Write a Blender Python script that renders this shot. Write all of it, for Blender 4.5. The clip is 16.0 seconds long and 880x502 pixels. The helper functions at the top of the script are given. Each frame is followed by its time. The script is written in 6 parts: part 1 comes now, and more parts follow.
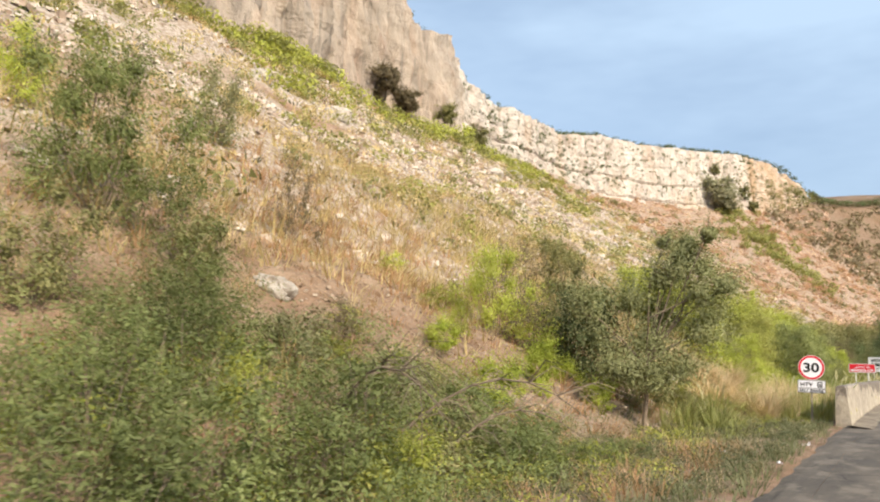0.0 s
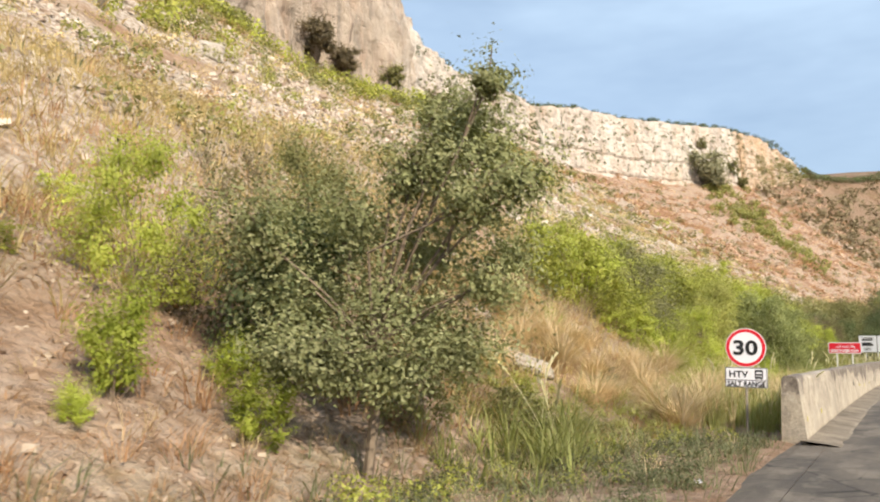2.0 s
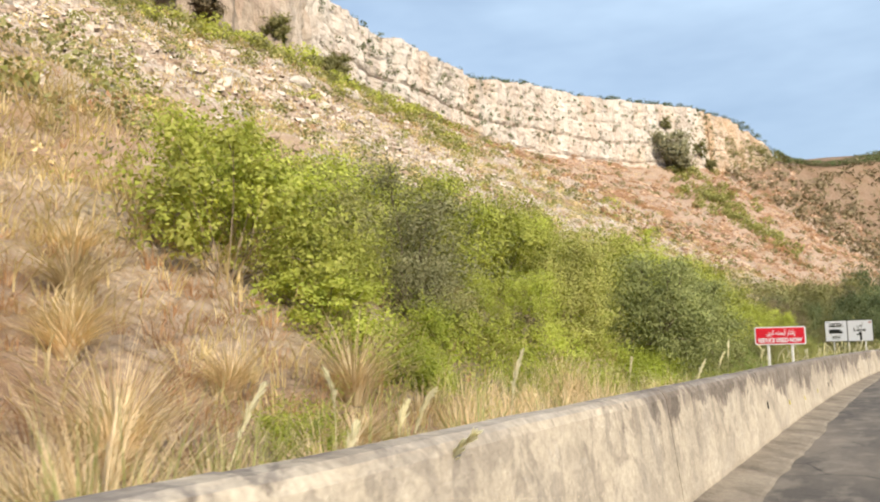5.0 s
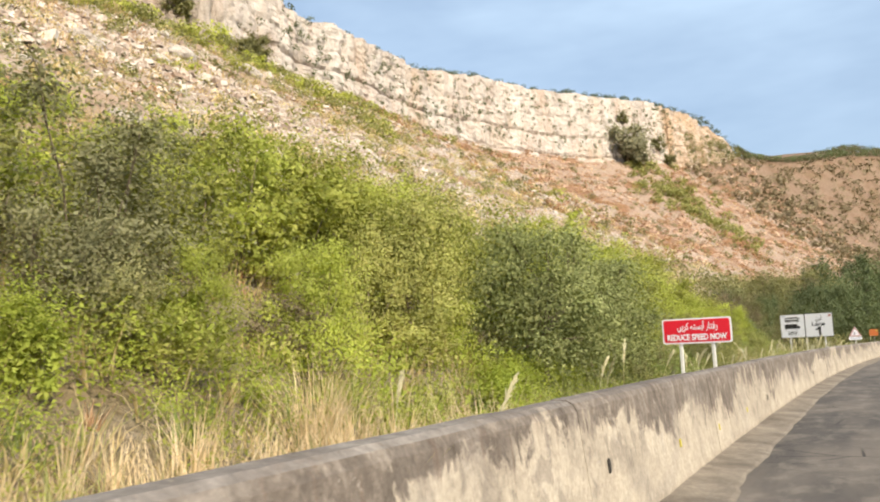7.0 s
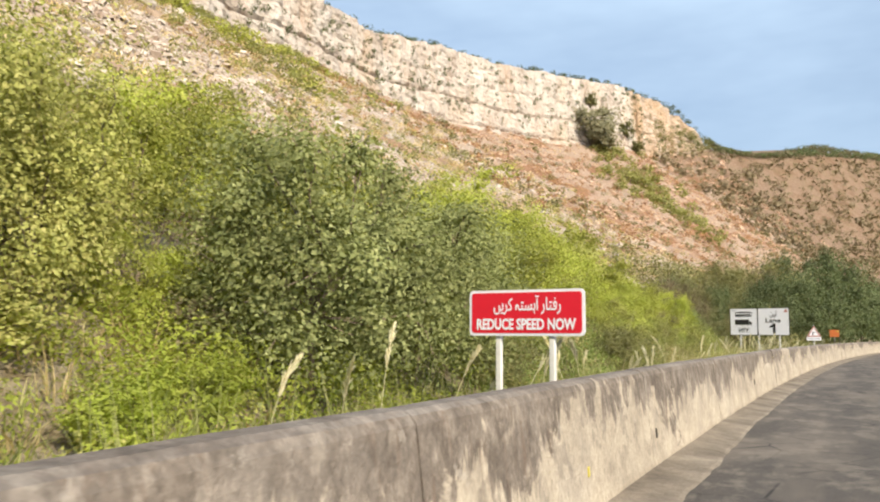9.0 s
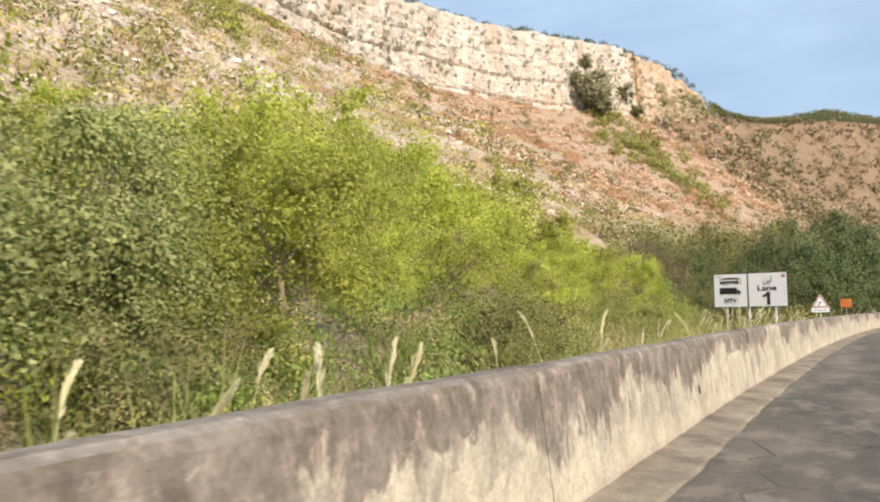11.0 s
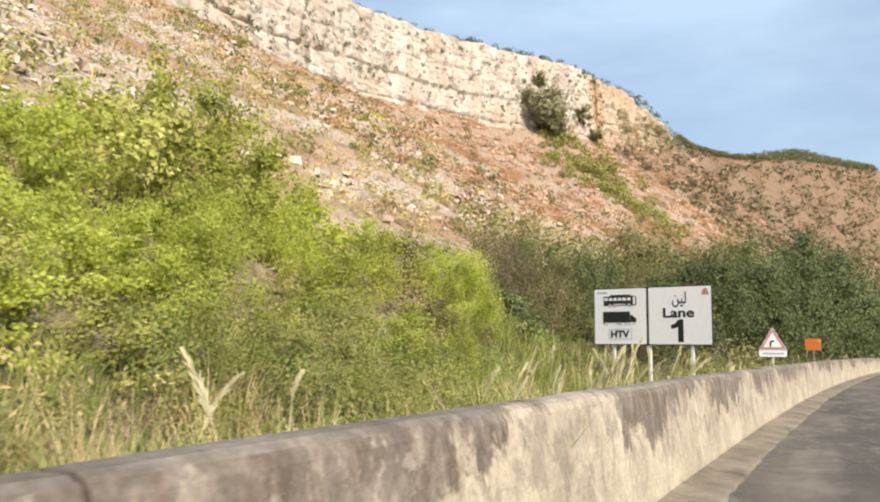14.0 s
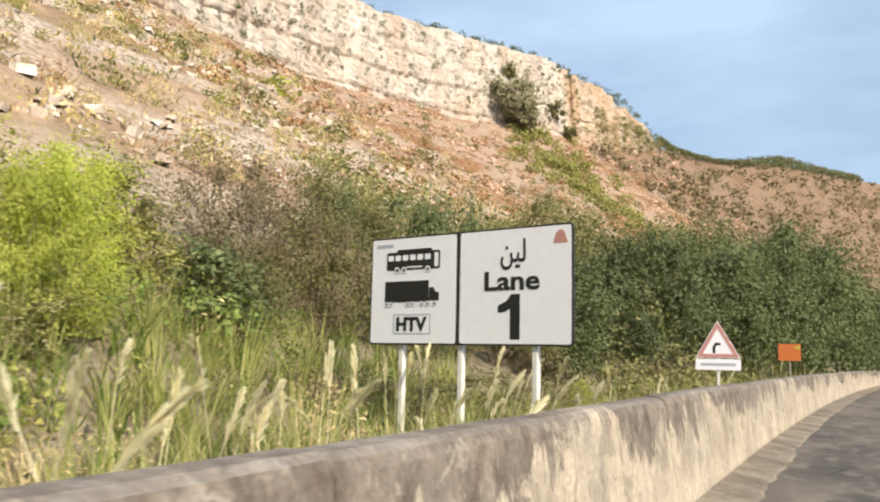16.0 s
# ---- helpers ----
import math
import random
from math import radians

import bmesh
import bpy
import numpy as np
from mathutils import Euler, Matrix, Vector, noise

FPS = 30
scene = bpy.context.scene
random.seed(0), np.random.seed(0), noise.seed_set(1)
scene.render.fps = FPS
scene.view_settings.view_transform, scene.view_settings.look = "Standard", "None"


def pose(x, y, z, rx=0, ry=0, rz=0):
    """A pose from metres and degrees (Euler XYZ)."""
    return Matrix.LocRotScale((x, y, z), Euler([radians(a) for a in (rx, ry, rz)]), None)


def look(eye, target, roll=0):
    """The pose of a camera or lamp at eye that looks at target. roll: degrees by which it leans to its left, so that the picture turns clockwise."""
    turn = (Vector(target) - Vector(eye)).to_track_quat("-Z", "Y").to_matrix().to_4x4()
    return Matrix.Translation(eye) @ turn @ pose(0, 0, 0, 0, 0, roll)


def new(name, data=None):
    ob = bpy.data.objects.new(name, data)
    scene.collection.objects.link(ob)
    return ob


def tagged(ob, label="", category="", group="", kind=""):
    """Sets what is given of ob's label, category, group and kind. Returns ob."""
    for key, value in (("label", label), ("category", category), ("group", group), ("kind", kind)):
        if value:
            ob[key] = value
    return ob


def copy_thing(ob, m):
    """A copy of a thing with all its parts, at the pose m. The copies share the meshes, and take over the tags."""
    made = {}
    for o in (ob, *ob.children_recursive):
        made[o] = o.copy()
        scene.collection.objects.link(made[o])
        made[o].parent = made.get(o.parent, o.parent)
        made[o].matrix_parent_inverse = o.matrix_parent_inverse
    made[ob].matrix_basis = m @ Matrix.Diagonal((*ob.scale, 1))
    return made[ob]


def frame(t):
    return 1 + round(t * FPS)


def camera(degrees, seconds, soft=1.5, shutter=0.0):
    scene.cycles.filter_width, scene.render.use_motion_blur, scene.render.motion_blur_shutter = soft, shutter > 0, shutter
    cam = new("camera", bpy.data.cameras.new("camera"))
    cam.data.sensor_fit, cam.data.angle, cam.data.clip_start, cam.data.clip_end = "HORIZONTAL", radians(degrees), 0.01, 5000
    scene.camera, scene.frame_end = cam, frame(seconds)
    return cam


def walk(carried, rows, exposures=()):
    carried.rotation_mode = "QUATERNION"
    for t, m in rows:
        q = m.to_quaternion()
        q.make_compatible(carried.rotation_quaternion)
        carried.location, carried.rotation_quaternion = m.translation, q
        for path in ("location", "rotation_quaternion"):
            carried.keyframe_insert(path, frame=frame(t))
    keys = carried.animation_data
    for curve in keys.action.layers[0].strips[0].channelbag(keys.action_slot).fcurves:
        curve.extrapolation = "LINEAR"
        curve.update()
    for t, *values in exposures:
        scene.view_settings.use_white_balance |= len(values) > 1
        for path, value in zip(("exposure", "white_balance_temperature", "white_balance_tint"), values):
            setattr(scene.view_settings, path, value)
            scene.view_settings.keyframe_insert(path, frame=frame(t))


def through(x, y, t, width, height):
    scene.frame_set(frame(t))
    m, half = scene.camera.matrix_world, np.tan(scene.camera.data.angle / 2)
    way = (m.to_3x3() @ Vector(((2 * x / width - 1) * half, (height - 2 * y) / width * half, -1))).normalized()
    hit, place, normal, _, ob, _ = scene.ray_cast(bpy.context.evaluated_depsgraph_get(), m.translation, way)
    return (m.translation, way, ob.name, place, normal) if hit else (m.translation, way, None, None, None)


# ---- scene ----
cam = camera(56.0, 16.0, 2.05, 0.14)
PATH = [
    (0, (0.533, -4.85, 1.643), (-0.462, -3.136, 1.912), 1.3),
    (0.5, (0.516, -1.839, 1.671), (-0.501, -0.133, 1.912), 1.0),
    (1, (0.525, 0.851, 1.704), (-0.473, 2.565, 1.966), 1.2),
    (1.5, (0.528, 3.547, 1.641), (-0.464, 5.265, 1.899), 0.0),
    (2, (0.521, 6.359, 1.677), (-0.47, 8.08, 1.917), 0.3),
    (2.5, (0.546, 9.03, 1.673), (-0.471, 10.739, 1.885), 0.6),
    (3, (0.549, 11.914, 1.674), (-0.449, 13.633, 1.895), 0.5),
    (3.5, (0.512, 14.773, 1.683), (-0.496, 16.485, 1.912), -0.3),
    (4, (0.535, 17.759, 1.679), (-0.458, 19.479, 1.912), -0.4),
    (4.2, (0.562, 18.946, 1.684), (-0.417, 20.672, 1.938), -0.5),
    (6.3, (0.525, 28.664, 1.685), (-0.403, 30.425, 1.876), -1.4),
    (6.5, (0.521, 29.465, 1.677), (-0.392, 31.234, 1.871), -1.5),
    (7, (0.533, 31.336, 1.658), (-0.358, 33.11, 1.904), -2.3),
    (7.5, (0.528, 33.436, 1.671), (-0.348, 35.22, 1.89), -1.2),
    (8, (0.527, 35.548, 1.655), (-0.32, 37.343, 1.901), -0.5),
    (8.5, (0.536, 37.816, 1.656), (-0.3, 39.621, 1.869), -0.5),
    (9, (0.529, 39.839, 1.657), (-0.302, 41.647, 1.86), 0.3),
    (9.5, (0.534, 42.266, 1.672), (-0.315, 44.069, 1.841), -0.2),
    (9.7, (0.542, 43.18, 1.664), (-0.321, 44.979, 1.812), -1.0),
    (12, (0.886, 56.105, 1.674), (0.042, 57.912, 1.832), -0.4),
    (12.5, (0.889, 58.778, 1.642), (0.04, 60.582, 1.801), 0.3),
    (13, (0.942, 61.352, 1.631), (0.104, 63.162, 1.782), 0.5),
    (13.5, (0.979, 64.135, 1.63), (0.156, 65.951, 1.785), 0.9),
    (14, (0.96, 67.033, 1.618), (0.164, 68.853, 1.852), 0.6),
    (14.5, (0.989, 70.078, 1.589), (0.159, 71.877, 1.859), 0.1),
    (15, (1.082, 72.871, 1.608), (0.261, 74.678, 1.852), -0.3),
    (15.5, (1.181, 75.734, 1.626), (0.385, 77.552, 1.872), -0.0),
    (16, (1.28, 78.5, 1.61), (0.513, 80.33, 1.863), 1.2),
]
walk(cam, [(t, look(eye, target, roll)) for t, eye, target, roll in PATH], [(0.0, 0.49), (16.0, 0.49)])

# ---- light: late, warm sun from the valley side, clear sky ----
SUN_DIR = Vector((0.74, -0.46, 0.56)).normalized()
world = bpy.data.worlds.new("sky")
scene.world = world
world.use_nodes = True
wn = world.node_tree.nodes
sky = wn.new("ShaderNodeTexSky")
sky.sky_type = "NISHITA"
sky.sun_disc = False
sky.sun_elevation = math.asin(SUN_DIR.z)
sky.sun_rotation = math.atan2(SUN_DIR.x, SUN_DIR.y)
sky.altitude = 500
sky.air_density = 1.0
sky.dust_density = 5.5
sky.ozone_density = 1.6
# thin high haze, thicker towards the horizon
sky_at = wn.new("ShaderNodeTexCoord")
sky_map = wn.new("ShaderNodeMapping")
sky_map.inputs["Scale"].default_value = (1.0, 0.7, 3.2)
sky_map.inputs["Rotation"].default_value = (0.0, 0.12, 0.5)
haze = wn.new("ShaderNodeTexNoise")
haze.inputs["Scale"].default_value, haze.inputs["Detail"].default_value, haze.inputs["Roughness"].default_value = 1.7, 5.0, 0.55
haze_ramp = wn.new("ShaderNodeValToRGB")
haze_ramp.color_ramp.elements[0].position, haze_ramp.color_ramp.elements[0].color = 0.34, (0.25, 0.25, 0.25, 1)
haze_ramp.color_ramp.elements[1].position, haze_ramp.color_ramp.elements[1].color = 0.64, (0.92, 0.92, 0.92, 1)
haze_mix = wn.new("ShaderNodeMix")
haze_mix.data_type = "RGBA"
haze_mix.inputs[7].default_value = (3.6, 4.7, 6.0, 1)
sl = world.node_tree.links
sl.new(sky_at.outputs["Generated"], sky_map.inputs["Vector"])
sl.new(sky_map.outputs[0], haze.inputs["Vector"])
sl.new(haze.outputs[0], haze_ramp.inputs[0])
sl.new(haze_ramp.outputs[0], haze_mix.inputs[0])
sl.new(sky.outputs[0], haze_mix.inputs[6])
sl.new(haze_mix.outputs[2], wn["Background"].inputs[0])
wn["Background"].inputs[1].default_value = 0.125
sun_data = bpy.data.lights.new("sun", "SUN")
sun_data.energy, sun_data.angle, sun_data.color = 4.4, radians(0.6), (1.0, 0.875, 0.68)
sun = new("sun", sun_data)
sun.matrix_world = look(SUN_DIR * 200, (0, 0, 0))


# ---- materials ----
def rgb(c):
    return (c[0], c[1], c[2], 1.0)


class Mat:
    """A small builder round one node material."""

    def __init__(self, name, rough=0.8, spec=0.3):
        self.m = bpy.data.materials.new(name)
        self.m.use_nodes = True
        self.t = self.m.node_tree
        self.b = self.t.nodes["Principled BSDF"]
        self.b.inputs["Roughness"].default_value = rough
        self.b.inputs["Specular IOR Level"].default_value = spec
        self.geo = self.t.nodes.new("ShaderNodeNewGeometry")
        self.info = self.t.nodes.new("ShaderNodeObjectInfo")

    def link(self, a, b):
        self.t.links.new(a, b)

    def mapped(self, scale=(1, 1, 1), local=False):
        n = self.t.nodes.new("ShaderNodeMapping")
        n.inputs["Scale"].default_value = scale
        if local:
            tc = self.t.nodes.new("ShaderNodeTexCoord")
            self.link(tc.outputs["Object"], n.inputs["Vector"])
        else:
            self.link(self.geo.outputs["Position"], n.inputs["Vector"])
        return n.outputs[0]

    def noise(self, scale, detail=4, rough=0.55, stretch=(1, 1, 1), local=False, warp=0.0):
        n = self.t.nodes.new("ShaderNodeTexNoise")
        n.inputs["Scale"].default_value = scale
        n.inputs["Detail"].default_value = detail
        n.inputs["Roughness"].default_value = rough
        n.inputs["Distortion"].default_value = warp
        self.link(self.mapped(stretch, local), n.inputs["Vector"])
        return n.outputs[0]

    def cells(self, scale, stretch=(1, 1, 1), feature="F1"):
        n = self.t.nodes.new("ShaderNodeTexVoronoi")
        n.feature = feature
        n.inputs["Scale"].default_value = scale
        self.link(self.mapped(stretch), n.inputs["Vector"])
        return n

    def ramp(self, fac, stops):
        n = self.t.nodes.new("ShaderNodeValToRGB")
        e = n.color_ramp.elements
        while len(e) < len(stops):
            e.new(0.5)
        for k, (p, c) in zip(e, stops):
            k.position = p
            k.color = rgb(c) if len(c) == 3 else c
        self.link(fac, n.inputs[0])
        return n.outputs[0]

    def grey(self, fac, lo, hi, a=0.0, b=1.0):
        return self.ramp(fac, [(lo, (a, a, a)), (hi, (b, b, b))])

    def math(self, op, a, b=None):
        n = self.t.nodes.new("ShaderNodeMath")
        n.operation = op
        for i, v in enumerate((a, b)):
            if v is None:
                continue
            if isinstance(v, (int, float)):
                n.inputs[i].default_value = v
            else:
                self.link(v, n.inputs[i])
        return n.outputs[0]

    def mix(self, fac, a, b, mode="MIX"):
        n = self.t.nodes.new("ShaderNodeMix")
        n.data_type, n.blend_type = "RGBA", mode
        for sock, v in ((n.inputs[0], fac), (n.inputs[6], a), (n.inputs[7], b)):
            if isinstance(v, (int, float)):
                sock.default_value = v
            elif isinstance(v, tuple):
                sock.default_value = rgb(v)
            else:
                self.link(v, sock)
        return n.outputs[2]

    def axis(self, name, local=False):
        n = self.t.nodes.new("ShaderNodeSeparateXYZ")
        if local:
            tc = self.t.nodes.new("ShaderNodeTexCoord")
            self.link(tc.outputs["Object"], n.inputs[0])
        else:
            self.link(self.geo.outputs["Position"], n.inputs[0])
        return n.outputs[name]

    def colour(self, c):
        if isinstance(c, tuple):
            self.b.inputs["Base Color"].default_value = rgb(c)
        else:
            self.link(c, self.b.inputs["Base Color"])
        return self

    def bump(self, h, strength=0.5, dist=0.05):
        n = self.t.nodes.new("ShaderNodeBump")
        n.inputs["Strength"].default_value = strength
        n.inputs["Distance"].default_value = dist
        self.link(h, n.inputs["Height"])
        self.link(n.outputs[0], self.b.inputs["Normal"])
        return self


def leaf_mat(name, a, b, c, through=0.32, rough=0.65):
    """Leaves: three tints spread leaf by leaf and plant by plant, with light coming through."""
    k = Mat(name, rough, 0.16)
    spot = k.math("ADD", k.math("MULTIPLY", k.geo.outputs["Random Per Island"], 0.5), k.math("MULTIPLY", k.grey(k.noise(2.6, 3, 0.6), 0.32, 0.68), 0.5))
    tint = k.ramp(spot, [(0.05, a), (0.5, b), (0.95, c)])
    clump = k.grey(k.noise(0.9, 3), 0.3, 0.7, 0.68, 1.22)
    col = k.mix(1.0, tint, clump, "MULTIPLY")
    col = k.mix(1.0, col, k.grey(k.info.outputs["Random"], 0.0, 1.0, 0.8, 1.18), "MULTIPLY")
    k.colour(col)
    tr = k.t.nodes.new("ShaderNodeBsdfTranslucent")
    k.link(k.mix(1.0, col, (1.15, 1.1, 0.55), "MULTIPLY"), tr.inputs[0])
    sh = k.t.nodes.new("ShaderNodeMixShader")
    sh.inputs[0].default_value = through
    k.link(k.b.outputs[0], sh.inputs[1])
    k.link(tr.outputs[0], sh.inputs[2])
    k.link(sh.outputs[0], k.t.nodes["Material Output"].inputs[0])
    return k.m


BRIGHT = leaf_mat("bright_green_leaves", (0.32, 0.385, 0.075), (0.46, 0.51, 0.115), (0.60, 0.625, 0.185), 0.5)
GREEN = leaf_mat("green_leaves", (0.22, 0.255, 0.05), (0.335, 0.36, 0.08), (0.48, 0.475, 0.145), 0.4)
BRUSH = leaf_mat("fresh_brush_leaves", (0.27, 0.345, 0.05), (0.39, 0.455, 0.08), (0.49, 0.53, 0.125), 0.42)
YELLOW = leaf_mat("yellow_green_leaves", (0.27, 0.29, 0.08), (0.385, 0.395, 0.125), (0.52, 0.48, 0.19))
OLIVE = leaf_mat("olive_leaves", (0.145, 0.15, 0.06), (0.23, 0.23, 0.10), (0.355, 0.33, 0.165))
DARK = leaf_mat("dark_green_leaves", (0.07, 0.095, 0.042), (0.115, 0.145, 0.065), (0.20, 0.225, 0.115), 0.3)
DUSTY = leaf_mat("dusty_small_leaves", (0.145, 0.16, 0.072), (0.235, 0.25, 0.12), (0.38, 0.38, 0.215), 0.3)
# darker copy of the moss-green feather leaves, shade put into the colour
SHADED_FEATHER = leaf_mat("shaded_feather_leaves", (0.115, 0.145, 0.05), (0.185, 0.22, 0.085), (0.29, 0.315, 0.14), 0.36)
WILLOW = leaf_mat("drooping_grey_leaves", (0.155, 0.18, 0.07), (0.265, 0.295, 0.12), (0.43, 0.445, 0.205), 0.3)
MOSS = leaf_mat("moss_green_leaves", (0.205, 0.22, 0.068), (0.32, 0.33, 0.115), (0.47, 0.45, 0.195), 0.4)
GREY = leaf_mat("grey_green_leaves", (0.165, 0.17, 0.085), (0.265, 0.265, 0.14), (0.40, 0.385, 0.225))
ROCKGREY = leaf_mat("grey_rock_bush_leaves", (0.20, 0.195, 0.125), (0.30, 0.295, 0.19), (0.42, 0.405, 0.28))
TWIGGY = leaf_mat("withered_leaves", (0.125, 0.10, 0.062), (0.195, 0.16, 0.098), (0.30, 0.25, 0.16), 0.2)
STRAW = leaf_mat("straw", (0.50, 0.37, 0.22), (0.67, 0.53, 0.345), (0.78, 0.67, 0.475), 0.28)
HAY = leaf_mat("yellow_hay", (0.43, 0.34, 0.16), (0.59, 0.475, 0.26), (0.72, 0.61, 0.39), 0.3)
PINKSTRAW = leaf_mat("russet_straw", (0.30, 0.155, 0.085), (0.43, 0.26, 0.155), (0.58, 0.42, 0.27), 0.28)
REED = leaf_mat("reed_blades", (0.24, 0.285, 0.085), (0.37, 0.395, 0.145), (0.54, 0.52, 0.26), 0.36)
LUSH = leaf_mat("lush_weeds", (0.15, 0.215, 0.06), (0.225, 0.30, 0.085), (0.33, 0.385, 0.14), 0.4)
RUSSET = leaf_mat("russet_scrub_leaves", (0.22, 0.115, 0.06), (0.33, 0.19, 0.105), (0.44, 0.29, 0.17), 0.2)
VERGE = leaf_mat("dusty_verge_weeds", (0.11, 0.125, 0.065), (0.17, 0.185, 0.10), (0.28, 0.275, 0.165), 0.3)
PLUME = leaf_mat("reed_plumes", (0.50, 0.47, 0.33), (0.60, 0.57, 0.42), (0.70, 0.67, 0.52), 0.4)


def bark_mat(name, a, b):
    k = Mat(name, 0.9, 0.15)
    n = k.noise(14, 5, 0.6, (1, 1, 0.25))
    k.colour(k.ramp(n, [(0.3, a), (0.7, b)])).bump(n, 0.6, 0.02)
    return k.m


BARK = bark_mat("grey_brown_bark", (0.11, 0.082, 0.06), (0.27, 0.215, 0.16))


def rock_face_mat():
    """Pale limestone: soft bedding bands, upright water streaks, ochre and grey stains, small holes and cracks."""
    k = Mat("limestone_cliff", 0.9, 0.15)
    base = k.ramp(k.noise(0.22, 6, 0.6), [(0.3, (0.43, 0.37, 0.32)), (0.5, (0.585, 0.53, 0.48)), (0.72, (0.68, 0.64, 0.59))])
    ochre = k.grey(k.noise(0.09, 5, 0.6, (1, 1, 0.8)), 0.52, 0.72)
    col = k.mix(k.math("MULTIPLY", ochre, 0.55), base, (0.52, 0.36, 0.22))
    streak = k.grey(k.noise(0.9, 5, 0.6, (1, 1, 0.09)), 0.50, 0.66)
    col = k.mix(k.math("MULTIPLY", streak, 0.38), col, (0.33, 0.30, 0.27))
    # the near bluff is older, greyer rock than the far face
    near = k.ramp(k.math("MULTIPLY", k.axis("Y"), 0.005), [(0.41, (1, 1, 1)), (0.47, (0, 0, 0))])
    col = k.mix(k.math("MULTIPLY", near, 0.8), col, k.mix(streak, k.ramp(k.noise(0.5, 5, 0.65, (1, 1, 0.2)), [(0.35, (0.27, 0.225, 0.185)), (0.65, (0.45, 0.37, 0.30))]), (0.20, 0.17, 0.145)))
    # pink and grey curtains of run-off
    pink = k.grey(k.noise(0.35, 5, 0.65, (1, 1, 0.25)), 0.5, 0.68)
    col = k.mix(k.math("MULTIPLY", pink, 0.4), col, (0.43, 0.29, 0.22))
    fleck = k.grey(k.noise(2.2, 5, 0.7, (1, 1, 0.5)), 0.56, 0.66)
    col = k.mix(k.math("MULTIPLY", fleck, 0.45), col, (0.22, 0.175, 0.13))
    # beyond the last shoulder the hill is russet earth under scrub
    steps = k.math("MULTIPLY", k.grey(k.noise(0.5, 4, 0.65, (0.3, 0.3, 1.4)), 0.5, 0.6), k.ramp(k.math("MULTIPLY", k.axis("Y"), 0.003), [(0.785, (0, 0, 0)), (0.80, (1, 1, 1))]))
    col = k.mix(k.math("MULTIPLY", steps, 0.65), col, (0.17, 0.115, 0.065))
    past = k.ramp(k.math("MULTIPLY", k.axis("Y"), 0.002), [(0.65, (0, 0, 0)), (0.70, (1, 1, 1))])
    col = k.mix(past, col, k.ramp(k.noise(0.3, 5, 0.6), [(0.35, (0.12, 0.085, 0.05)), (0.65, (0.22, 0.15, 0.09))]))
    # ochre corner beside the cleft
    corner = k.ramp(k.math("MULTIPLY", k.axis("Y"), 0.003), [(0.735, (0, 0, 0)), (0.76, (1, 1, 1)), (0.80, (0.75, 0.75, 0.75)), (0.96, (0.6, 0.6, 0.6)), (1.0, (0, 0, 0))])
    col = k.mix(k.math("MULTIPLY", corner, k.grey(k.noise(0.2, 4), 0.3, 0.6, 0.2, 0.8)), col, (0.47, 0.31, 0.17))
    bed = k.grey(k.noise(0.55, 4, 0.6, (0.08, 0.08, 1.6)), 0.36, 0.44, 1.0, 0.0)
    col = k.mix(k.math("MULTIPLY", bed, 0.15), col, (0.30, 0.24, 0.18))
    holes = k.grey(k.cells(0.55, (1, 1, 0.75)).outputs["Distance"], 0.05, 0.2, 1.0, 0.0)
    patch = k.grey(k.noise(0.16, 3), 0.46, 0.6)
    col = k.mix(k.math("MULTIPLY", k.math("MULTIPLY", holes, patch), 0.75), col, (0.13, 0.10, 0.065))
    k.colour(col)
    h = k.math("ADD", k.noise(0.8, 8, 0.65, (1, 1, 0.45)), k.math("MULTIPLY", k.noise(4.0, 5, 0.6), 0.3))
    k.bump(h, 0.9, 0.9)
    return k.m


def stone_mat(name, a, b, c):
    k = Mat(name, 0.9, 0.15)
    col = k.ramp(k.geo.outputs["Random Per Island"], [(0.0, a), (0.4, b), (1.0, c)])
    n = k.noise(5, 5, 0.6)
    # iron-stained stone below the long face
    iron = k.ramp(k.math("MULTIPLY", k.axis("Y"), 0.004), [(0.46, (1, 1, 1)), (0.66, (0.93, 0.75, 0.62))])
    col = k.mix(1.0, col, iron, "MULTIPLY")
    k.colour(k.mix(1.0, col, k.grey(n, 0.25, 0.75, 0.75, 1.15), "MULTIPLY")).bump(n, 0.5, 0.06)
    return k.m


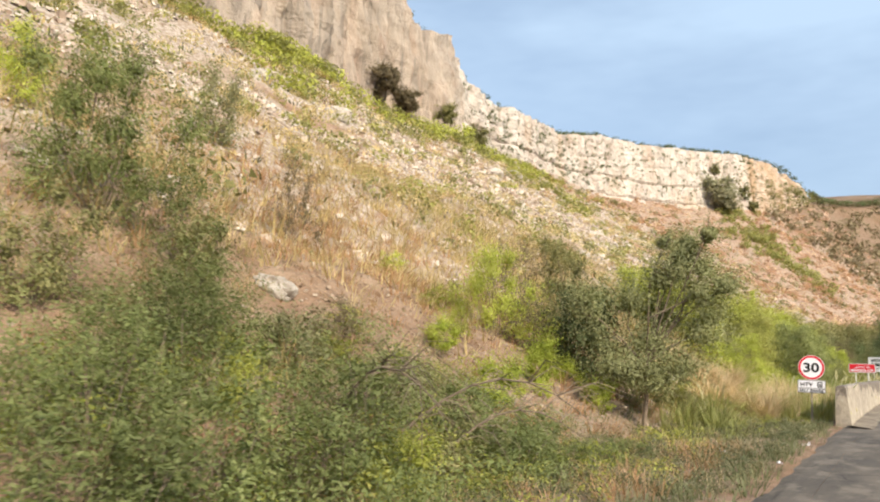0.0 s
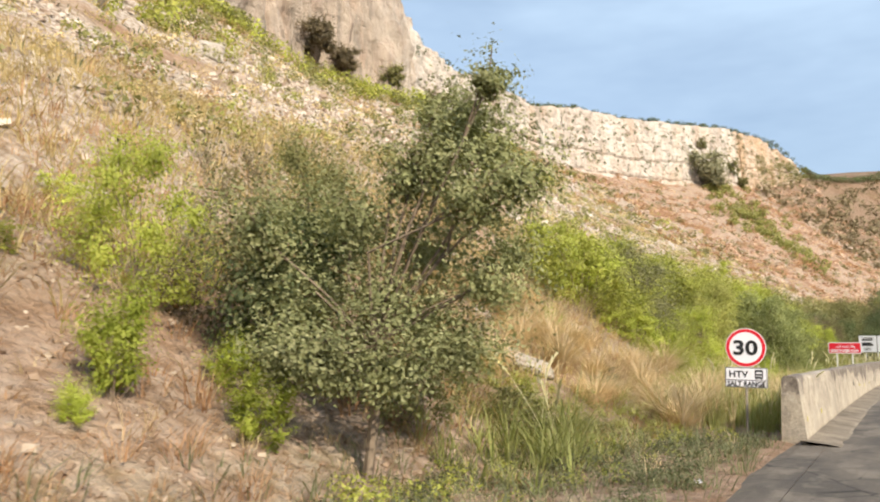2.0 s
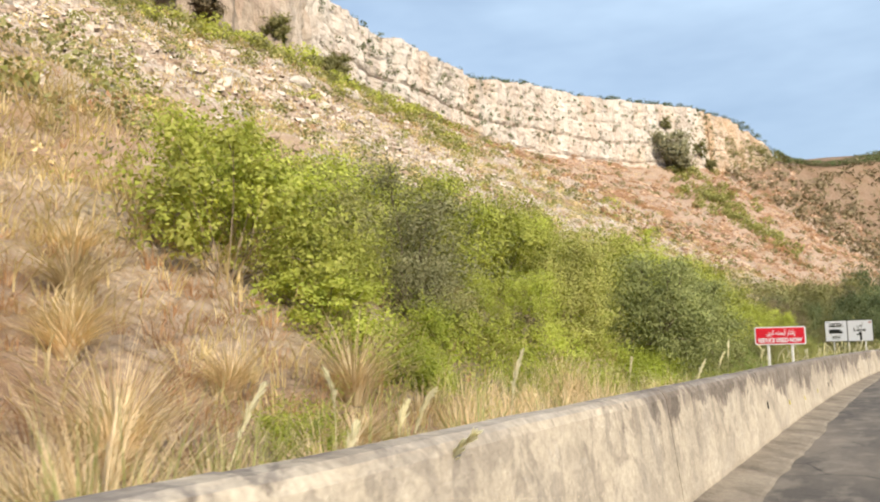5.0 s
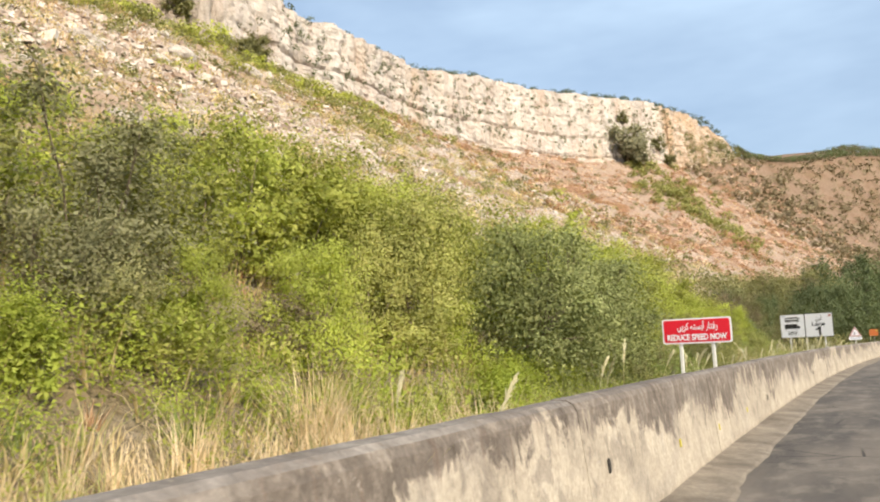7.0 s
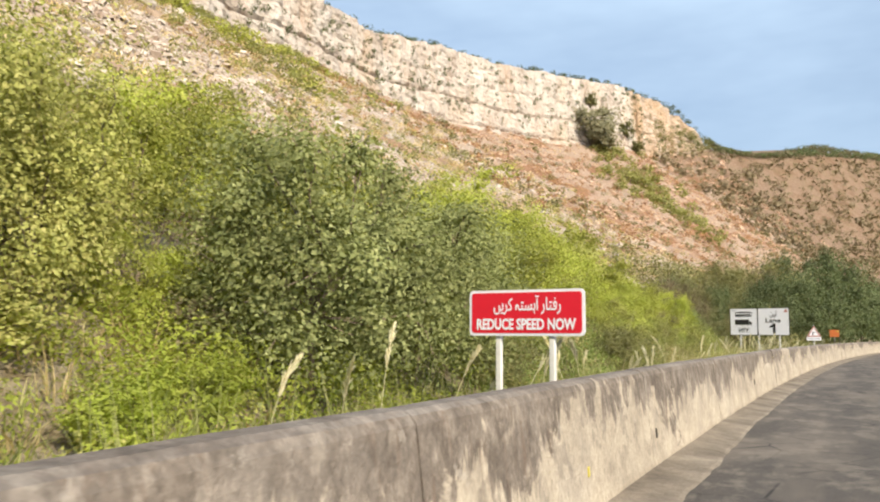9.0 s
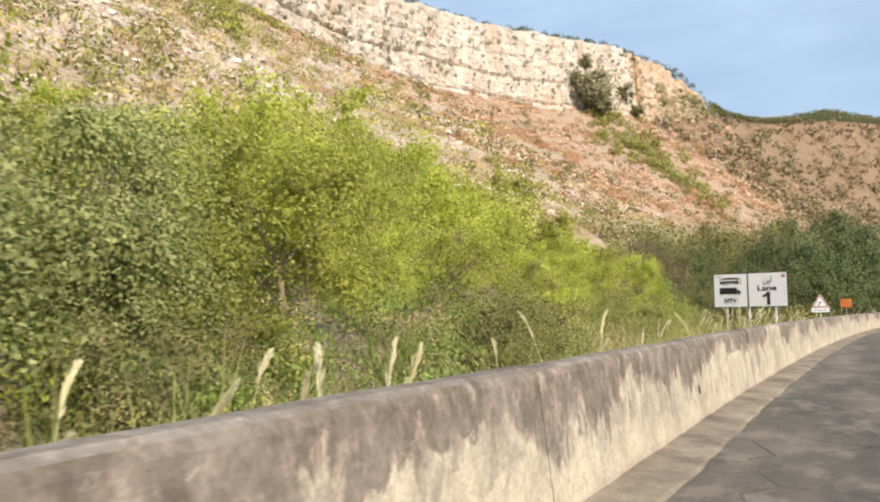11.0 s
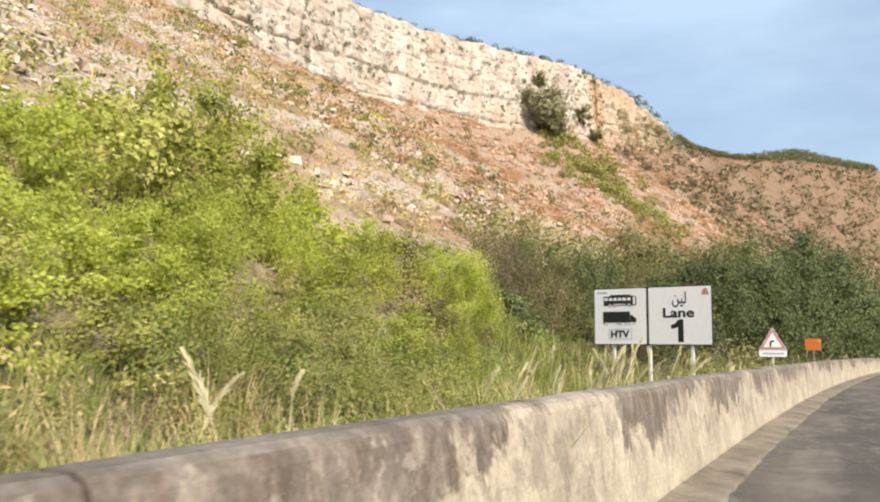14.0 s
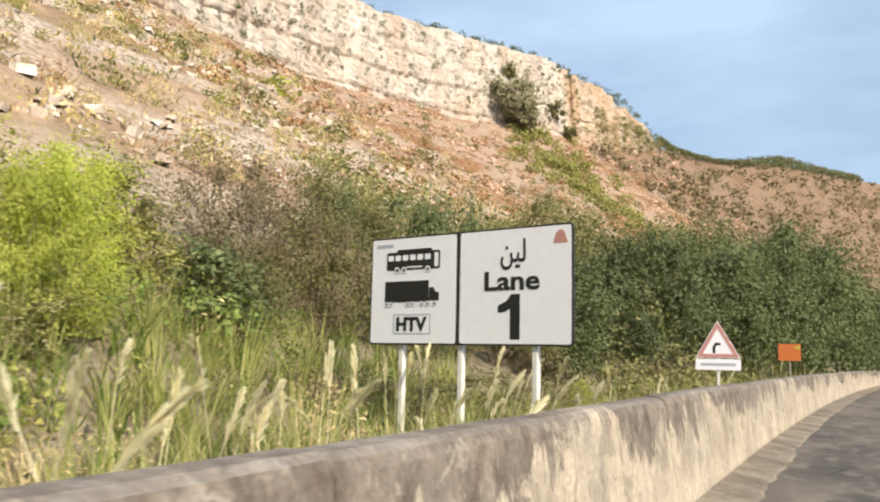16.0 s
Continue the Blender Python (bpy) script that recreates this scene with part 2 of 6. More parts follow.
def hillside_mat():
    """Hillside earth: buff soil, russet patches, pale gravel fans, dry grass litter."""
    k = Mat("dry_hillside_earth", 0.95, 0.1)
    n1, n2, n3 = k.noise(0.12, 5, 0.6), k.noise(0.9, 6, 0.65), k.noise(7, 5, 0.6)
    soil = k.ramp(n2, [(0.25, (0.22, 0.145, 0.093)), (0.5, (0.37, 0.268, 0.188)), (0.75, (0.49, 0.38, 0.28))])
    soil = k.mix(k.math("MULTIPLY", k.grey(n1, 0.50, 0.62), 0.45), soil, k.ramp(n2, [(0.3, (0.18, 0.085, 0.045)), (0.7, (0.33, 0.175, 0.095))]))
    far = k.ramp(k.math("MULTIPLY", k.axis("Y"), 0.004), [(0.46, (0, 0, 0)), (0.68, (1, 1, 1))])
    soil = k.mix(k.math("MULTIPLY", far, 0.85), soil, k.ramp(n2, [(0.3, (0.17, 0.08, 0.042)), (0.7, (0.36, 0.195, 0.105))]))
    # earth beyond y = 250 goes dark brown, its shading put into the colour
    dusk_shade = k.ramp(k.math("MULTIPLY", k.axis("Y"), 0.002), [(0.50, (0, 0, 0)), (0.58, (1, 1, 1))])
    soil = k.mix(dusk_shade, soil, k.ramp(n2, [(0.3, (0.14, 0.085, 0.052)), (0.7, (0.27, 0.18, 0.12))]))
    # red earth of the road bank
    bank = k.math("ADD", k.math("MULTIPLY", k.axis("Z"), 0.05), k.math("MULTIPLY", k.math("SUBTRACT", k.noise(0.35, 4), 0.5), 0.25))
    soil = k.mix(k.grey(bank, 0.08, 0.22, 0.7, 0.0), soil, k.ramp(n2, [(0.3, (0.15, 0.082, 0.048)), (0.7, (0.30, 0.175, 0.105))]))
    # leaf mould under the thicket behind the parapet
    damp = k.ramp(k.math("MULTIPLY", k.axis("Y"), 0.01), [(0.28, (0, 0, 0)), (0.40, (1, 1, 1))])
    low = k.ramp(k.math("MULTIPLY", k.axis("Z"), 0.05), [(0.12, (1, 1, 1)), (0.26, (0, 0, 0))])
    soil = k.mix(k.math("MULTIPLY", k.math("MULTIPLY", damp, low), 0.85), soil, k.ramp(n2, [(0.3, (0.11, 0.095, 0.05)), (0.7, (0.21, 0.185, 0.10))]))
    # olive dry turf in streaks along the slope
    turf = k.grey(k.noise(0.16, 5, 0.65, (1.0, 0.35, 1.8)), 0.52, 0.62)
    soil = k.mix(k.math("MULTIPLY", k.math("MULTIPLY", turf, k.grey(k.noise(1.6, 4), 0.35, 0.6)), 0.6), soil, k.ramp(n3, [(0.3, (0.13, 0.115, 0.055)), (0.7, (0.25, 0.215, 0.115))]))
    gravel = k.ramp(k.cells(4.2).outputs["Distance"], [(0.0, (0.60, 0.54, 0.47)), (0.5, (0.47, 0.395, 0.33)), (0.85, (0.24, 0.175, 0.12))])
    fan = k.grey(k.noise(0.13, 6, 0.62, (1.0, 0.3, 1.6)), 0.40, 0.52)
    up = k.ramp(k.math("MULTIPLY", k.axis("Z"), 0.02), [(0.04, (0.4, 0.4, 0.4)), (0.20, (1, 1, 1))])
    fan = k.math("MULTIPLY", fan, up)
    fan = k.math("MULTIPLY", fan, k.math("SUBTRACT", 1.0, k.math("MAXIMUM", k.math("MULTIPLY", far, 0.45), k.math("MULTIPLY", dusk_shade, 0.85))))
    col = k.mix(fan, soil, gravel)
    col = k.mix(1.0, col, k.grey(n3, 0.2, 0.8, 0.72, 1.2), "MULTIPLY")
    k.colour(col)
    k.bump(k.math("ADD", n2, k.math("ADD", k.math("MULTIPLY", n3, 0.5), k.math("MULTIPLY", k.noise(26, 3, 0.6), 0.15))), 0.9, 0.25)
    return k.m


def asphalt_mat():
    k = Mat("worn_asphalt", 0.85, 0.3)
    g, w = k.noise(60, 3, 0.7), k.noise(0.7, 5, 0.6, (1, 0.25, 1))
    col = k.ramp(g, [(0.3, (0.056, 0.048, 0.041)), (0.7, (0.11, 0.096, 0.083))])
    col = k.mix(k.grey(w, 0.42, 0.66, 0.0, 0.7), col, (0.205, 0.172, 0.138))
    # old cracks and dusty patches
    crack = k.grey(k.cells(0.9, feature="DISTANCE_TO_EDGE").outputs["Distance"], 0.006, 0.022, 1.0, 0.0)
    col = k.mix(k.math("MULTIPLY", crack, k.grey(k.noise(0.35, 3), 0.45, 0.6)), col, (0.025, 0.023, 0.02))
    dust = k.grey(k.noise(1.6, 6, 0.7, (1, 0.5, 1)), 0.5, 0.62, 0.0, 0.55)
    col = k.mix(dust, col, (0.24, 0.205, 0.165))
    k.colour(col).bump(g, 0.4, 0.01)
    return k.m


def concrete_mat(name, stained=True):
    """Cast parapet concrete: cream plaster, dark run-off streaks from the coping, grey weathered patches, pits."""
    k = Mat(name, 0.88, 0.2)
    n = k.noise(1.1, 6, 0.6)
    fine = k.noise(22, 4, 0.65)
    col = k.ramp(n, [(0.28, (0.29, 0.25, 0.20)), (0.52, (0.42, 0.366, 0.292)), (0.75, (0.505, 0.448, 0.365))] if stained else [(0.3, (0.12, 0.10, 0.08)), (0.5, (0.22, 0.185, 0.145)), (0.75, (0.33, 0.285, 0.225))])
    z = k.axis("Z")
    if stained:
        run = k.noise(2.2, 7, 0.75, (1.0, 1.0, 0.65), warp=0.8)
        drip = k.noise(9.0, 5, 0.7, (1.0, 1.0, 0.10), warp=0.3)
        wet = k.math("ADD", k.math("MULTIPLY", z, 0.95), k.math("MULTIPLY", k.math("SUBTRACT", k.noise(0.30, 5, 0.65, warp=0.4), 0.5), 2.3))
        wet = k.math("ADD", wet, k.math("MULTIPLY", k.math("SUBTRACT", run, 0.5), 1.5))
        wet = k.math("ADD", wet, k.math("MULTIPLY", k.math("SUBTRACT", drip, 0.5), 0.16))
        fresh = k.ramp(k.math("MULTIPLY", k.axis("Y"), 0.01), [(0.30, (0.3, 0.3, 0.3)), (0.42, (0, 0, 0))])
        wet = k.math("ADD", wet, k.ramp(k.math("MULTIPLY", k.axis("Y"), 0.01), [(0.56, (0.03, 0.03, 0.03)), (0.58, (0.2, 0.2, 0.2)), (0.61, (0.14, 0.14, 0.14)), (0.64, (0.03, 0.03, 0.03))]))
        wet = k.math("SUBTRACT", wet, k.math("ADD", fresh, k.ramp(k.math("MULTIPLY", k.axis("Y"), 0.01), [(0.34, (0.1, 0.1, 0.1)), (0.40, (0.24, 0.24, 0.24)), (0.44, (0.05, 0.05, 0.05)), (0.50, (0.02, 0.02, 0.02)), (0.545, (0.08, 0.08, 0.08)), (0.57, (0.0, 0.0, 0.0)), (0.635, (0.0, 0.0, 0.0)), (0.67, (0.2, 0.2, 0.2)), (0.74, (0.24, 0.24, 0.24))])))
        crust = k.ramp(k.noise(4.6, 7, 0.75, (1, 1, 0.7)), [(0.36, (0.06, 0.048, 0.04)), (0.5, (0.13, 0.107, 0.092)), (0.64, (0.27, 0.235, 0.20))])
        col = k.mix(k.math("MULTIPLY", k.grey(wet, 0.66, 0.77), 0.88), col, crust)
        mottle = k.math("MULTIPLY", k.grey(k.noise(3.4, 5, 0.6, (1, 1, 0.8), warp=0.6), 0.52, 0.57), k.grey(k.math("ADD", z, k.math("MULTIPLY", k.noise(0.45, 4), 0.9)), 0.75, 1.15))
        col = k.mix(k.math("MULTIPLY", mottle, 0.45), col, (0.17, 0.145, 0.125))
        rust = k.math("MULTIPLY", k.grey(drip, 0.56, 0.64), k.grey(wet, 0.4, 0.7))
        col = k.mix(k.math("MULTIPLY", rust, 0.3), col, (0.15, 0.095, 0.065))
        grey = k.grey(k.noise(0.8, 5, 0.6, warp=0.5), 0.52, 0.64)
        col = k.mix(k.math("MULTIPLY", grey, 0.35), col, (0.26, 0.232, 0.205))
        spall = k.grey(k.noise(2.9, 5, 0.7, warp=0.5), 0.615, 0.64)
        col = k.mix(k.math("MULTIPLY", spall, 0.5), col, (0.37, 0.335, 0.29))
        # mortar capping along the top
        cap = k.t.nodes.new("ShaderNodeSeparateXYZ")
        k.link(k.geo.outputs["Normal"], cap.inputs[0])
        flat = k.math("MULTIPLY", k.grey(cap.outputs["Z"], 0.55, 0.8), k.grey(run, 0.35, 0.6, 0.1, 0.6))
        col = k.mix(flat, col, k.ramp(k.noise(0.35, 5, 0.7), [(0.40, (0.13, 0.112, 0.102)), (0.56, (0.31, 0.285, 0.26))]))
        foot = k.ramp(z, [(0.0, (1, 1, 1)), (0.16, (0, 0, 0))])
        col = k.mix(k.math("MULTIPLY", k.math("MULTIPLY", foot, run), 0.7), col, (0.19, 0.145, 0.10))
    col = k.mix(1.0, col, k.grey(fine, 0.25, 0.75, 0.74, 1.18), "MULTIPLY")
    col = k.mix(1.0, col, k.grey(k.noise(7, 4, 0.65), 0.3, 0.7, 0.84, 1.12), "MULTIPLY")
    k.colour(col).bump(k.math("ADD", fine, k.math("MULTIPLY", n, 1.5)), 0.6, 0.025)
    return k.m


def paint_mat(name, c, rough=0.45, worn=0.12):
    k = Mat(name, rough, 0.4)
    n = k.noise(9, 5, 0.6, local=True)
    k.colour(k.mix(k.grey(n, 0.45, 0.75, 0.0, worn), c, (c[0] * 0.55, c[1] * 0.52, c[2] * 0.48)))
    return k.m


def pale_rock_mat():
    k = Mat("pale_limestone", 0.9, 0.15)
    n, f = k.noise(1.6, 6, 0.65), k.noise(12, 5, 0.65)
    col = k.ramp(n, [(0.3, (0.30, 0.25, 0.205)), (0.5, (0.52, 0.47, 0.415)), (0.75, (0.64, 0.60, 0.545))])
    k.colour(k.mix(1.0, col, k.grey(f, 0.2, 0.8, 0.8, 1.1), "MULTIPLY")).bump(k.math("ADD", n, f), 0.9, 0.12)
    return k.m


PALE = pale_rock_mat()
STONE = stone_mat("pale_scree_stone", (0.31, 0.23, 0.175), (0.47, 0.39, 0.325), (0.66, 0.60, 0.53))
BANKSTONE = stone_mat("dusty_bank_stone", (0.21, 0.14, 0.095), (0.31, 0.225, 0.16), (0.47, 0.39, 0.31))
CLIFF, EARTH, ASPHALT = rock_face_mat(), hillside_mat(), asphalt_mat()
CONCRETE, APRON = concrete_mat("weathered_parapet_concrete"), concrete_mat("gutter_concrete", False)
WHITE = paint_mat("white_sign_sheeting", (0.75, 0.755, 0.81))
RED = paint_mat("red_sign_sheeting", (0.62, 0.012, 0.03))
BLACK = paint_mat("black_sign_print", (0.018, 0.018, 0.02))
ORANGE = paint_mat("orange_sheeting", (0.52, 0.15, 0.04))
YELLOWPAINT = paint_mat("yellow_paint", (0.46, 0.40, 0.08))
PALEBLUE = paint_mat("grey_blue_print", (0.35, 0.38, 0.45))
ROSE = paint_mat("faded_red_print", (0.45, 0.22, 0.20))
POST = paint_mat("whitewashed_post", (0.66, 0.65, 0.62), 0.5, 0.35)
GALV = paint_mat("rusty_thin_post", (0.30, 0.26, 0.21), 0.6, 0.4)
def plaster_mat():
    """Trowelled repair plaster: paler and smoother than the wall, with faint drips and a grey bloom."""
    k = Mat("repair_plaster", 0.82, 0.22)
    col = k.ramp(k.noise(2.4, 5, 0.6, warp=0.4), [(0.3, (0.30, 0.262, 0.212)), (0.55, (0.415, 0.364, 0.292)), (0.75, (0.49, 0.435, 0.355))])
    drip = k.grey(k.noise(8.0, 5, 0.7, (1.0, 1.0, 0.12), warp=0.3), 0.54, 0.66)
    col = k.mix(k.math("MULTIPLY", drip, 0.35), col, (0.22, 0.185, 0.15))
    fine = k.noise(24, 4, 0.65)
    col = k.mix(1.0, col, k.grey(fine, 0.25, 0.75, 0.84, 1.1), "MULTIPLY")
    k.colour(col).bump(fine, 0.4, 0.012)
    return k.m


PLASTER = plaster_mat()
PIT = paint_mat("dark_slot", (0.03, 0.027, 0.024), 0.9)


# ---- helpers for meshes ----
def mesh_of(name, verts, faces, mat, smooth=False):
    me = bpy.data.meshes.new(name)
    me.from_pydata(verts if isinstance(verts, list) else verts.tolist(), [], faces if isinstance(faces, list) else faces.tolist())
    me.materials.append(mat)
    if smooth:
        me.shade_smooth()
    me.update()
    return me


def part(name, bm, material, parent, label=""):
    """One bmesh as one mesh object under a thing or a part."""
    me = bpy.data.meshes.new(name)
    bm.to_mesh(me)
    bm.free()
    me.materials.append(material)
    ob = new(name, me)
    ob.parent = parent
    return tagged(ob, label)


def part_mesh(name, me, parent, label=""):
    ob = new(name, me)
    ob.parent = parent
    return tagged(ob, label)


def grid_faces(rows, cols):
    a = np.arange(rows * cols).reshape(rows, cols)
    return np.stack([a[:-1, :-1], a[:-1, 1:], a[1:, 1:], a[1:, :-1]], -1).reshape(-1, 4)


def noise_at(p, scale, octaves=4):
    return noise.fractal((p[0] * scale, p[1] * scale, p[2] * scale), 1.0, 2.0, octaves)


# ---- the lie of the land: the road runs along +y, the hill stands on its left ----
CLIFF_Y = [-300, -60, 30, 60, 85, 97, 115, 148, 175, 203, 221, 238, 262, 285, 320, 370, 460, 700, 1200, 3200]
CLIFF_X = [-30, -44, -49, -51, -51, -55, -56, -58, -59, -52, -46, -41, -40.5, -35, -31, -21, 0, 45, 150, 560]
FOOT_Z = [22, 26, 29, 30.3, 31, 33, 35, 37, 40, 42.5, 44.3, 47, 50, 54, 62.5, 69, 86, 127, 211, 530]
TOP_Y = [-300, -60, 30, 55, 72, 84, 92, 98, 102, 113, 130, 141, 150, 172, 191, 205, 222, 245, 262, 272, 285, 300, 318, 333, 361, 389, 428, 483, 700, 1200, 3200]
TOP_Z = [45, 51, 50, 48, 46.2, 44.3, 44.8, 44.8, 43.3, 43.5, 45.8, 46.9, 48.4, 54.0, 56.2, 58.4, 60.6, 64.3, 67.3, 68.4, 69, 69.6, 68.6, 66.4, 69.6, 73.3, 82.6, 95, 130, 215, 540]


def wall_x(y):
    """The front edge of the parapet's top: nearly straight, then bending to the right."""
    q = np.minimum(y, 165.0)
    return -1.6 + np.where(q > 40, 1.19, 0.45) * ((np.maximum(q, -20) - 40) / 40) ** 2 + np.where(y > 165, (y - 165) * 0.186, 0)


def foot_x(y):
    return wall_x(y) - 3.4


def cliff_x(y):
    return np.interp(y, CLIFF_Y, CLIFF_X)


def slope_z(x, y):
    x0, xc = foot_x(y), cliff_x(y)
    u = np.clip((x0 - x) / (x0 - xc), 0, 1)
    return np.interp(y, CLIFF_Y, FOOT_Z) * u**1.05


def ledge_phase(u, x, y):
    """Where a place lies between one worn ledge and the next: tread up to 0.7, then the riser."""
    return (u * 12 + 0.012 * y + 1.1 * noise_at((x, y, 3), 0.05, 3)) % 1.0


def land_z(x, y):
    """Height of the hillside with its hummocks and gullies."""
    x, y = float(x), float(y)
    z = float(slope_z(x, y))
    rise = min(1.0, max(0.0, (float(foot_x(y)) - x) / 6))
    if rise > 0:
        z += rise * (0.9 * noise_at((x, y, 0), 0.09, 3) + 0.28 * noise_at((x, y, 5), 0.45, 3))
        # worn ledges of the bedded rock on the upper slope
        u = (float(foot_x(y)) - x) / (float(foot_x(y)) - float(cliff_x(y)))
        grip = min(1.0, max(0.0, (u - 0.28) / 0.15)) * min(1.0, max(0.0, (1.0 - u) / 0.06)) * min(1.0, max(0.0, (y - 40) / 50)) * (0.5 + 0.8 * noise_at((x, y, 9), 0.035, 2))
        if grip > 0:
            s = ledge_phase(u, x, y)
            z += grip * 0.85 * ((s / 0.7 if s < 0.7 else (1.0 - s) / 0.3) - 0.5)
    return z


def build_ground():
    ys = np.unique(np.concatenate([np.array([-600, -300, -150, -80, -40, -20]), np.arange(-10, 130, 0.8), np.arange(130, 300, 1.4), np.arange(300, 480, 6), np.array([480, 520, 580, 700, 900, 1200, 1800, 2500, 3200])]))
    us = np.concatenate([np.linspace(0, 0.28, 24, endpoint=False), np.linspace(0.28, 1, 76)])
    verts = []
    for y in ys:
        w, x0, xc = float(wall_x(y)), float(foot_x(y)), float(cliff_x(y))
        top, foot = float(np.interp(y, TOP_Y, TOP_Z)), float(np.interp(y, CLIFF_Y, FOOT_Z))
        for dx, z in ((3000, -0.06), (600, -0.06), (120, -0.06), (30, -0.06), (9, -0.06), (4, -0.06), (0.2, -0.06)):
            verts.append((w + dx, y, z))
        for dx in (-0.3, -0.9, -1.6, -2.4):
            verts.append((w + dx, y, 0.02 + 0.05 * noise_at((w + dx, y, 2), 0.8, 2)))
        for u in us:
            x = x0 + (xc - x0) * u
            verts.append((x, y, land_z(x, y)))
        for dx, z in ((-3.0, foot + 1), (-5.5, top - 1.2), (-9, top - 0.2), (-30, top + 1), (-160, top + 3), (-700, top + 6), (-3000, top + 10)):
            verts.append((xc + dx, y, z))
    cols = len(verts) // len(ys)
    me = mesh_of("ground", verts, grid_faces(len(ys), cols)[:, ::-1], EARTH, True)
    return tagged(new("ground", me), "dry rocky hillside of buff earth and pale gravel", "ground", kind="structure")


def build_cliff():
    """The limestone band above the slope: a near bluff with upright flutes, then a long bedded face."""
    ys = np.unique(np.concatenate([np.arange(-70, 84, 0.8), np.arange(84, 96, 0.3), np.arange(96, 290, 0.65), np.arange(290, 470, 2.5)]))
    vs = np.linspace(0, 1, 46)
    verts = []
    for y in ys:
        xc = float(cliff_x(y))
        slope = (float(cliff_x(y + 1.5)) - float(cliff_x(y - 1.5))) / 3
        nx, ny = 1 / math.hypot(1, slope), -slope / math.hypot(1, slope)
        foot, top = float(np.interp(y, CLIFF_Y, FOOT_Z)) - 1.6, float(np.interp(y, TOP_Y, TOP_Z))
        top += 0.7 * noise_at((y, 3, 1), 0.11, 4)
        near = min(1, max(0, (101 - y) / 12))
        tail = min(1, max(0, (y - 262) / 30))
        for v in vs:
            z = foot + (top - foot) * v
            out = -(0.4 + 0.07 * (top - foot) + tail * 2) * v
            out += (0.8 + 1.2 * near + 1.2 * tail) * noise_at((xc, y, z * 0.22), 0.16, 4)
            out += (0.55 + 0.7 * near + 0.9 * tail) * noise_at((xc, y * 1.4, z * 0.3 + 9), 0.5, 4)
            out += near * 1.5 * (0.5 - abs(noise_at((y, 7, z * 0.06), 0.22, 3)) * 1.6)
            out += near * (1.3 * noise_at((y, 2, z * 0.05), 0.42, 4) - 0.9 * max(0.0, noise_at((y, 11, z * 0.09), 0.3, 2)) + 0.5 * noise_at((y, 5, z * 0.12), 1.1, 3))
            if 0.05 < v < 0.97:
                out += 0.30 * noise_at((xc, y, z * (1.6 - 1.4 * near)), 0.9, 3)
            # bedding ledges on the long face
            for at, depth in ((0.40, 0.55), (0.66, 0.2), (0.14, 0.4)):
                wob = at + 0.05 * noise_at((y, at * 40, 0), 0.05, 2)
                out -= (1 - near) * depth * math.exp(-(((v - wob) / 0.022) ** 2))
            # gully that parts the face from its last shoulder
            cleft = 6.0 * math.exp(-(((y - 257.5) / 1.0) ** 2)) * (0.3 + 0.7 * v)
            out -= (2.2 * tail) * max(0, v - 0.45 + 0.2 * noise_at((y, 1, 7), 0.12, 2))
            verts.append((xc + nx * out - cleft, y + ny * out + 0.8 * cleft, z))
        for back, dz in ((2.5, 0.35), (7, 0.3), (14, 0.2)):
            verts.append((xc - nx * (back + 2.5) - tail * 4, y, top + dz))
    cols = len(vs) + 3
    me = mesh_of("cliff", verts, grid_faces(len(ys), cols)[:, ::-1], CLIFF)
    return tagged(new("cliff", me), "pale limestone cliff band with fluted bluff and bedded face", "cliff", kind="structure")


def strip(name, mat, y0, y1, step, profile, parent=None, kind="", label="", category="", ragged=0.0):
    """A profile of (offset from the parapet line, height) swept along the road; ragged: how far its last edge strays."""
    ys = np.append(np.arange(y0, y1, step), y1)
    last = profile[-1][0]
    verts = []
    for y in ys:
        stray = ragged * (noise_at((y, 1, 1), 0.5, 4) + 0.6 * noise_at((y, 4, 1), 2.4, 3))
        for dx, z in profile:
            k = max(0.0, (dx - 0.3) / (last - 0.3))
            verts.append((float(wall_x(y)) + dx + stray * k, float(y), z + (0.02 * ragged * noise_at((y, dx * 4, 2), 2.0, 3) if 0 < k < 1 else 0)))
    ob = new(name, mesh_of(name, verts, grid_faces(len(ys), len(profile)), mat))
    ob.parent = parent
    return tagged(ob, label, category, kind=kind)


ground = build_ground()
cliff = build_cliff()
road = strip("road", ASPHALT, -60, 420, 1.5, [(0.5, 0.0), (2, 0.02), (5, 0.05), (9, 0.0)], None, "structure", "worn grey asphalt carriageway beside the parapet", "road")
strip("road_edge", ASPHALT, -60, 23.2, 1.0, [(-0.2, -0.03), (0.1, 0.004), (0.5, 0.006)], None, "structure", "ragged asphalt edge of the carriageway", "road edge")
gutter = strip("gutter", APRON, 23.0, 200, 0.25, [(0.08, 0.085), (0.34, 0.06), (0.56, 0.04), (0.68, 0.022), (0.73, 0.003)], None, "structure", "broken concrete gutter at the foot of the parapet", "gutter", 0.07)


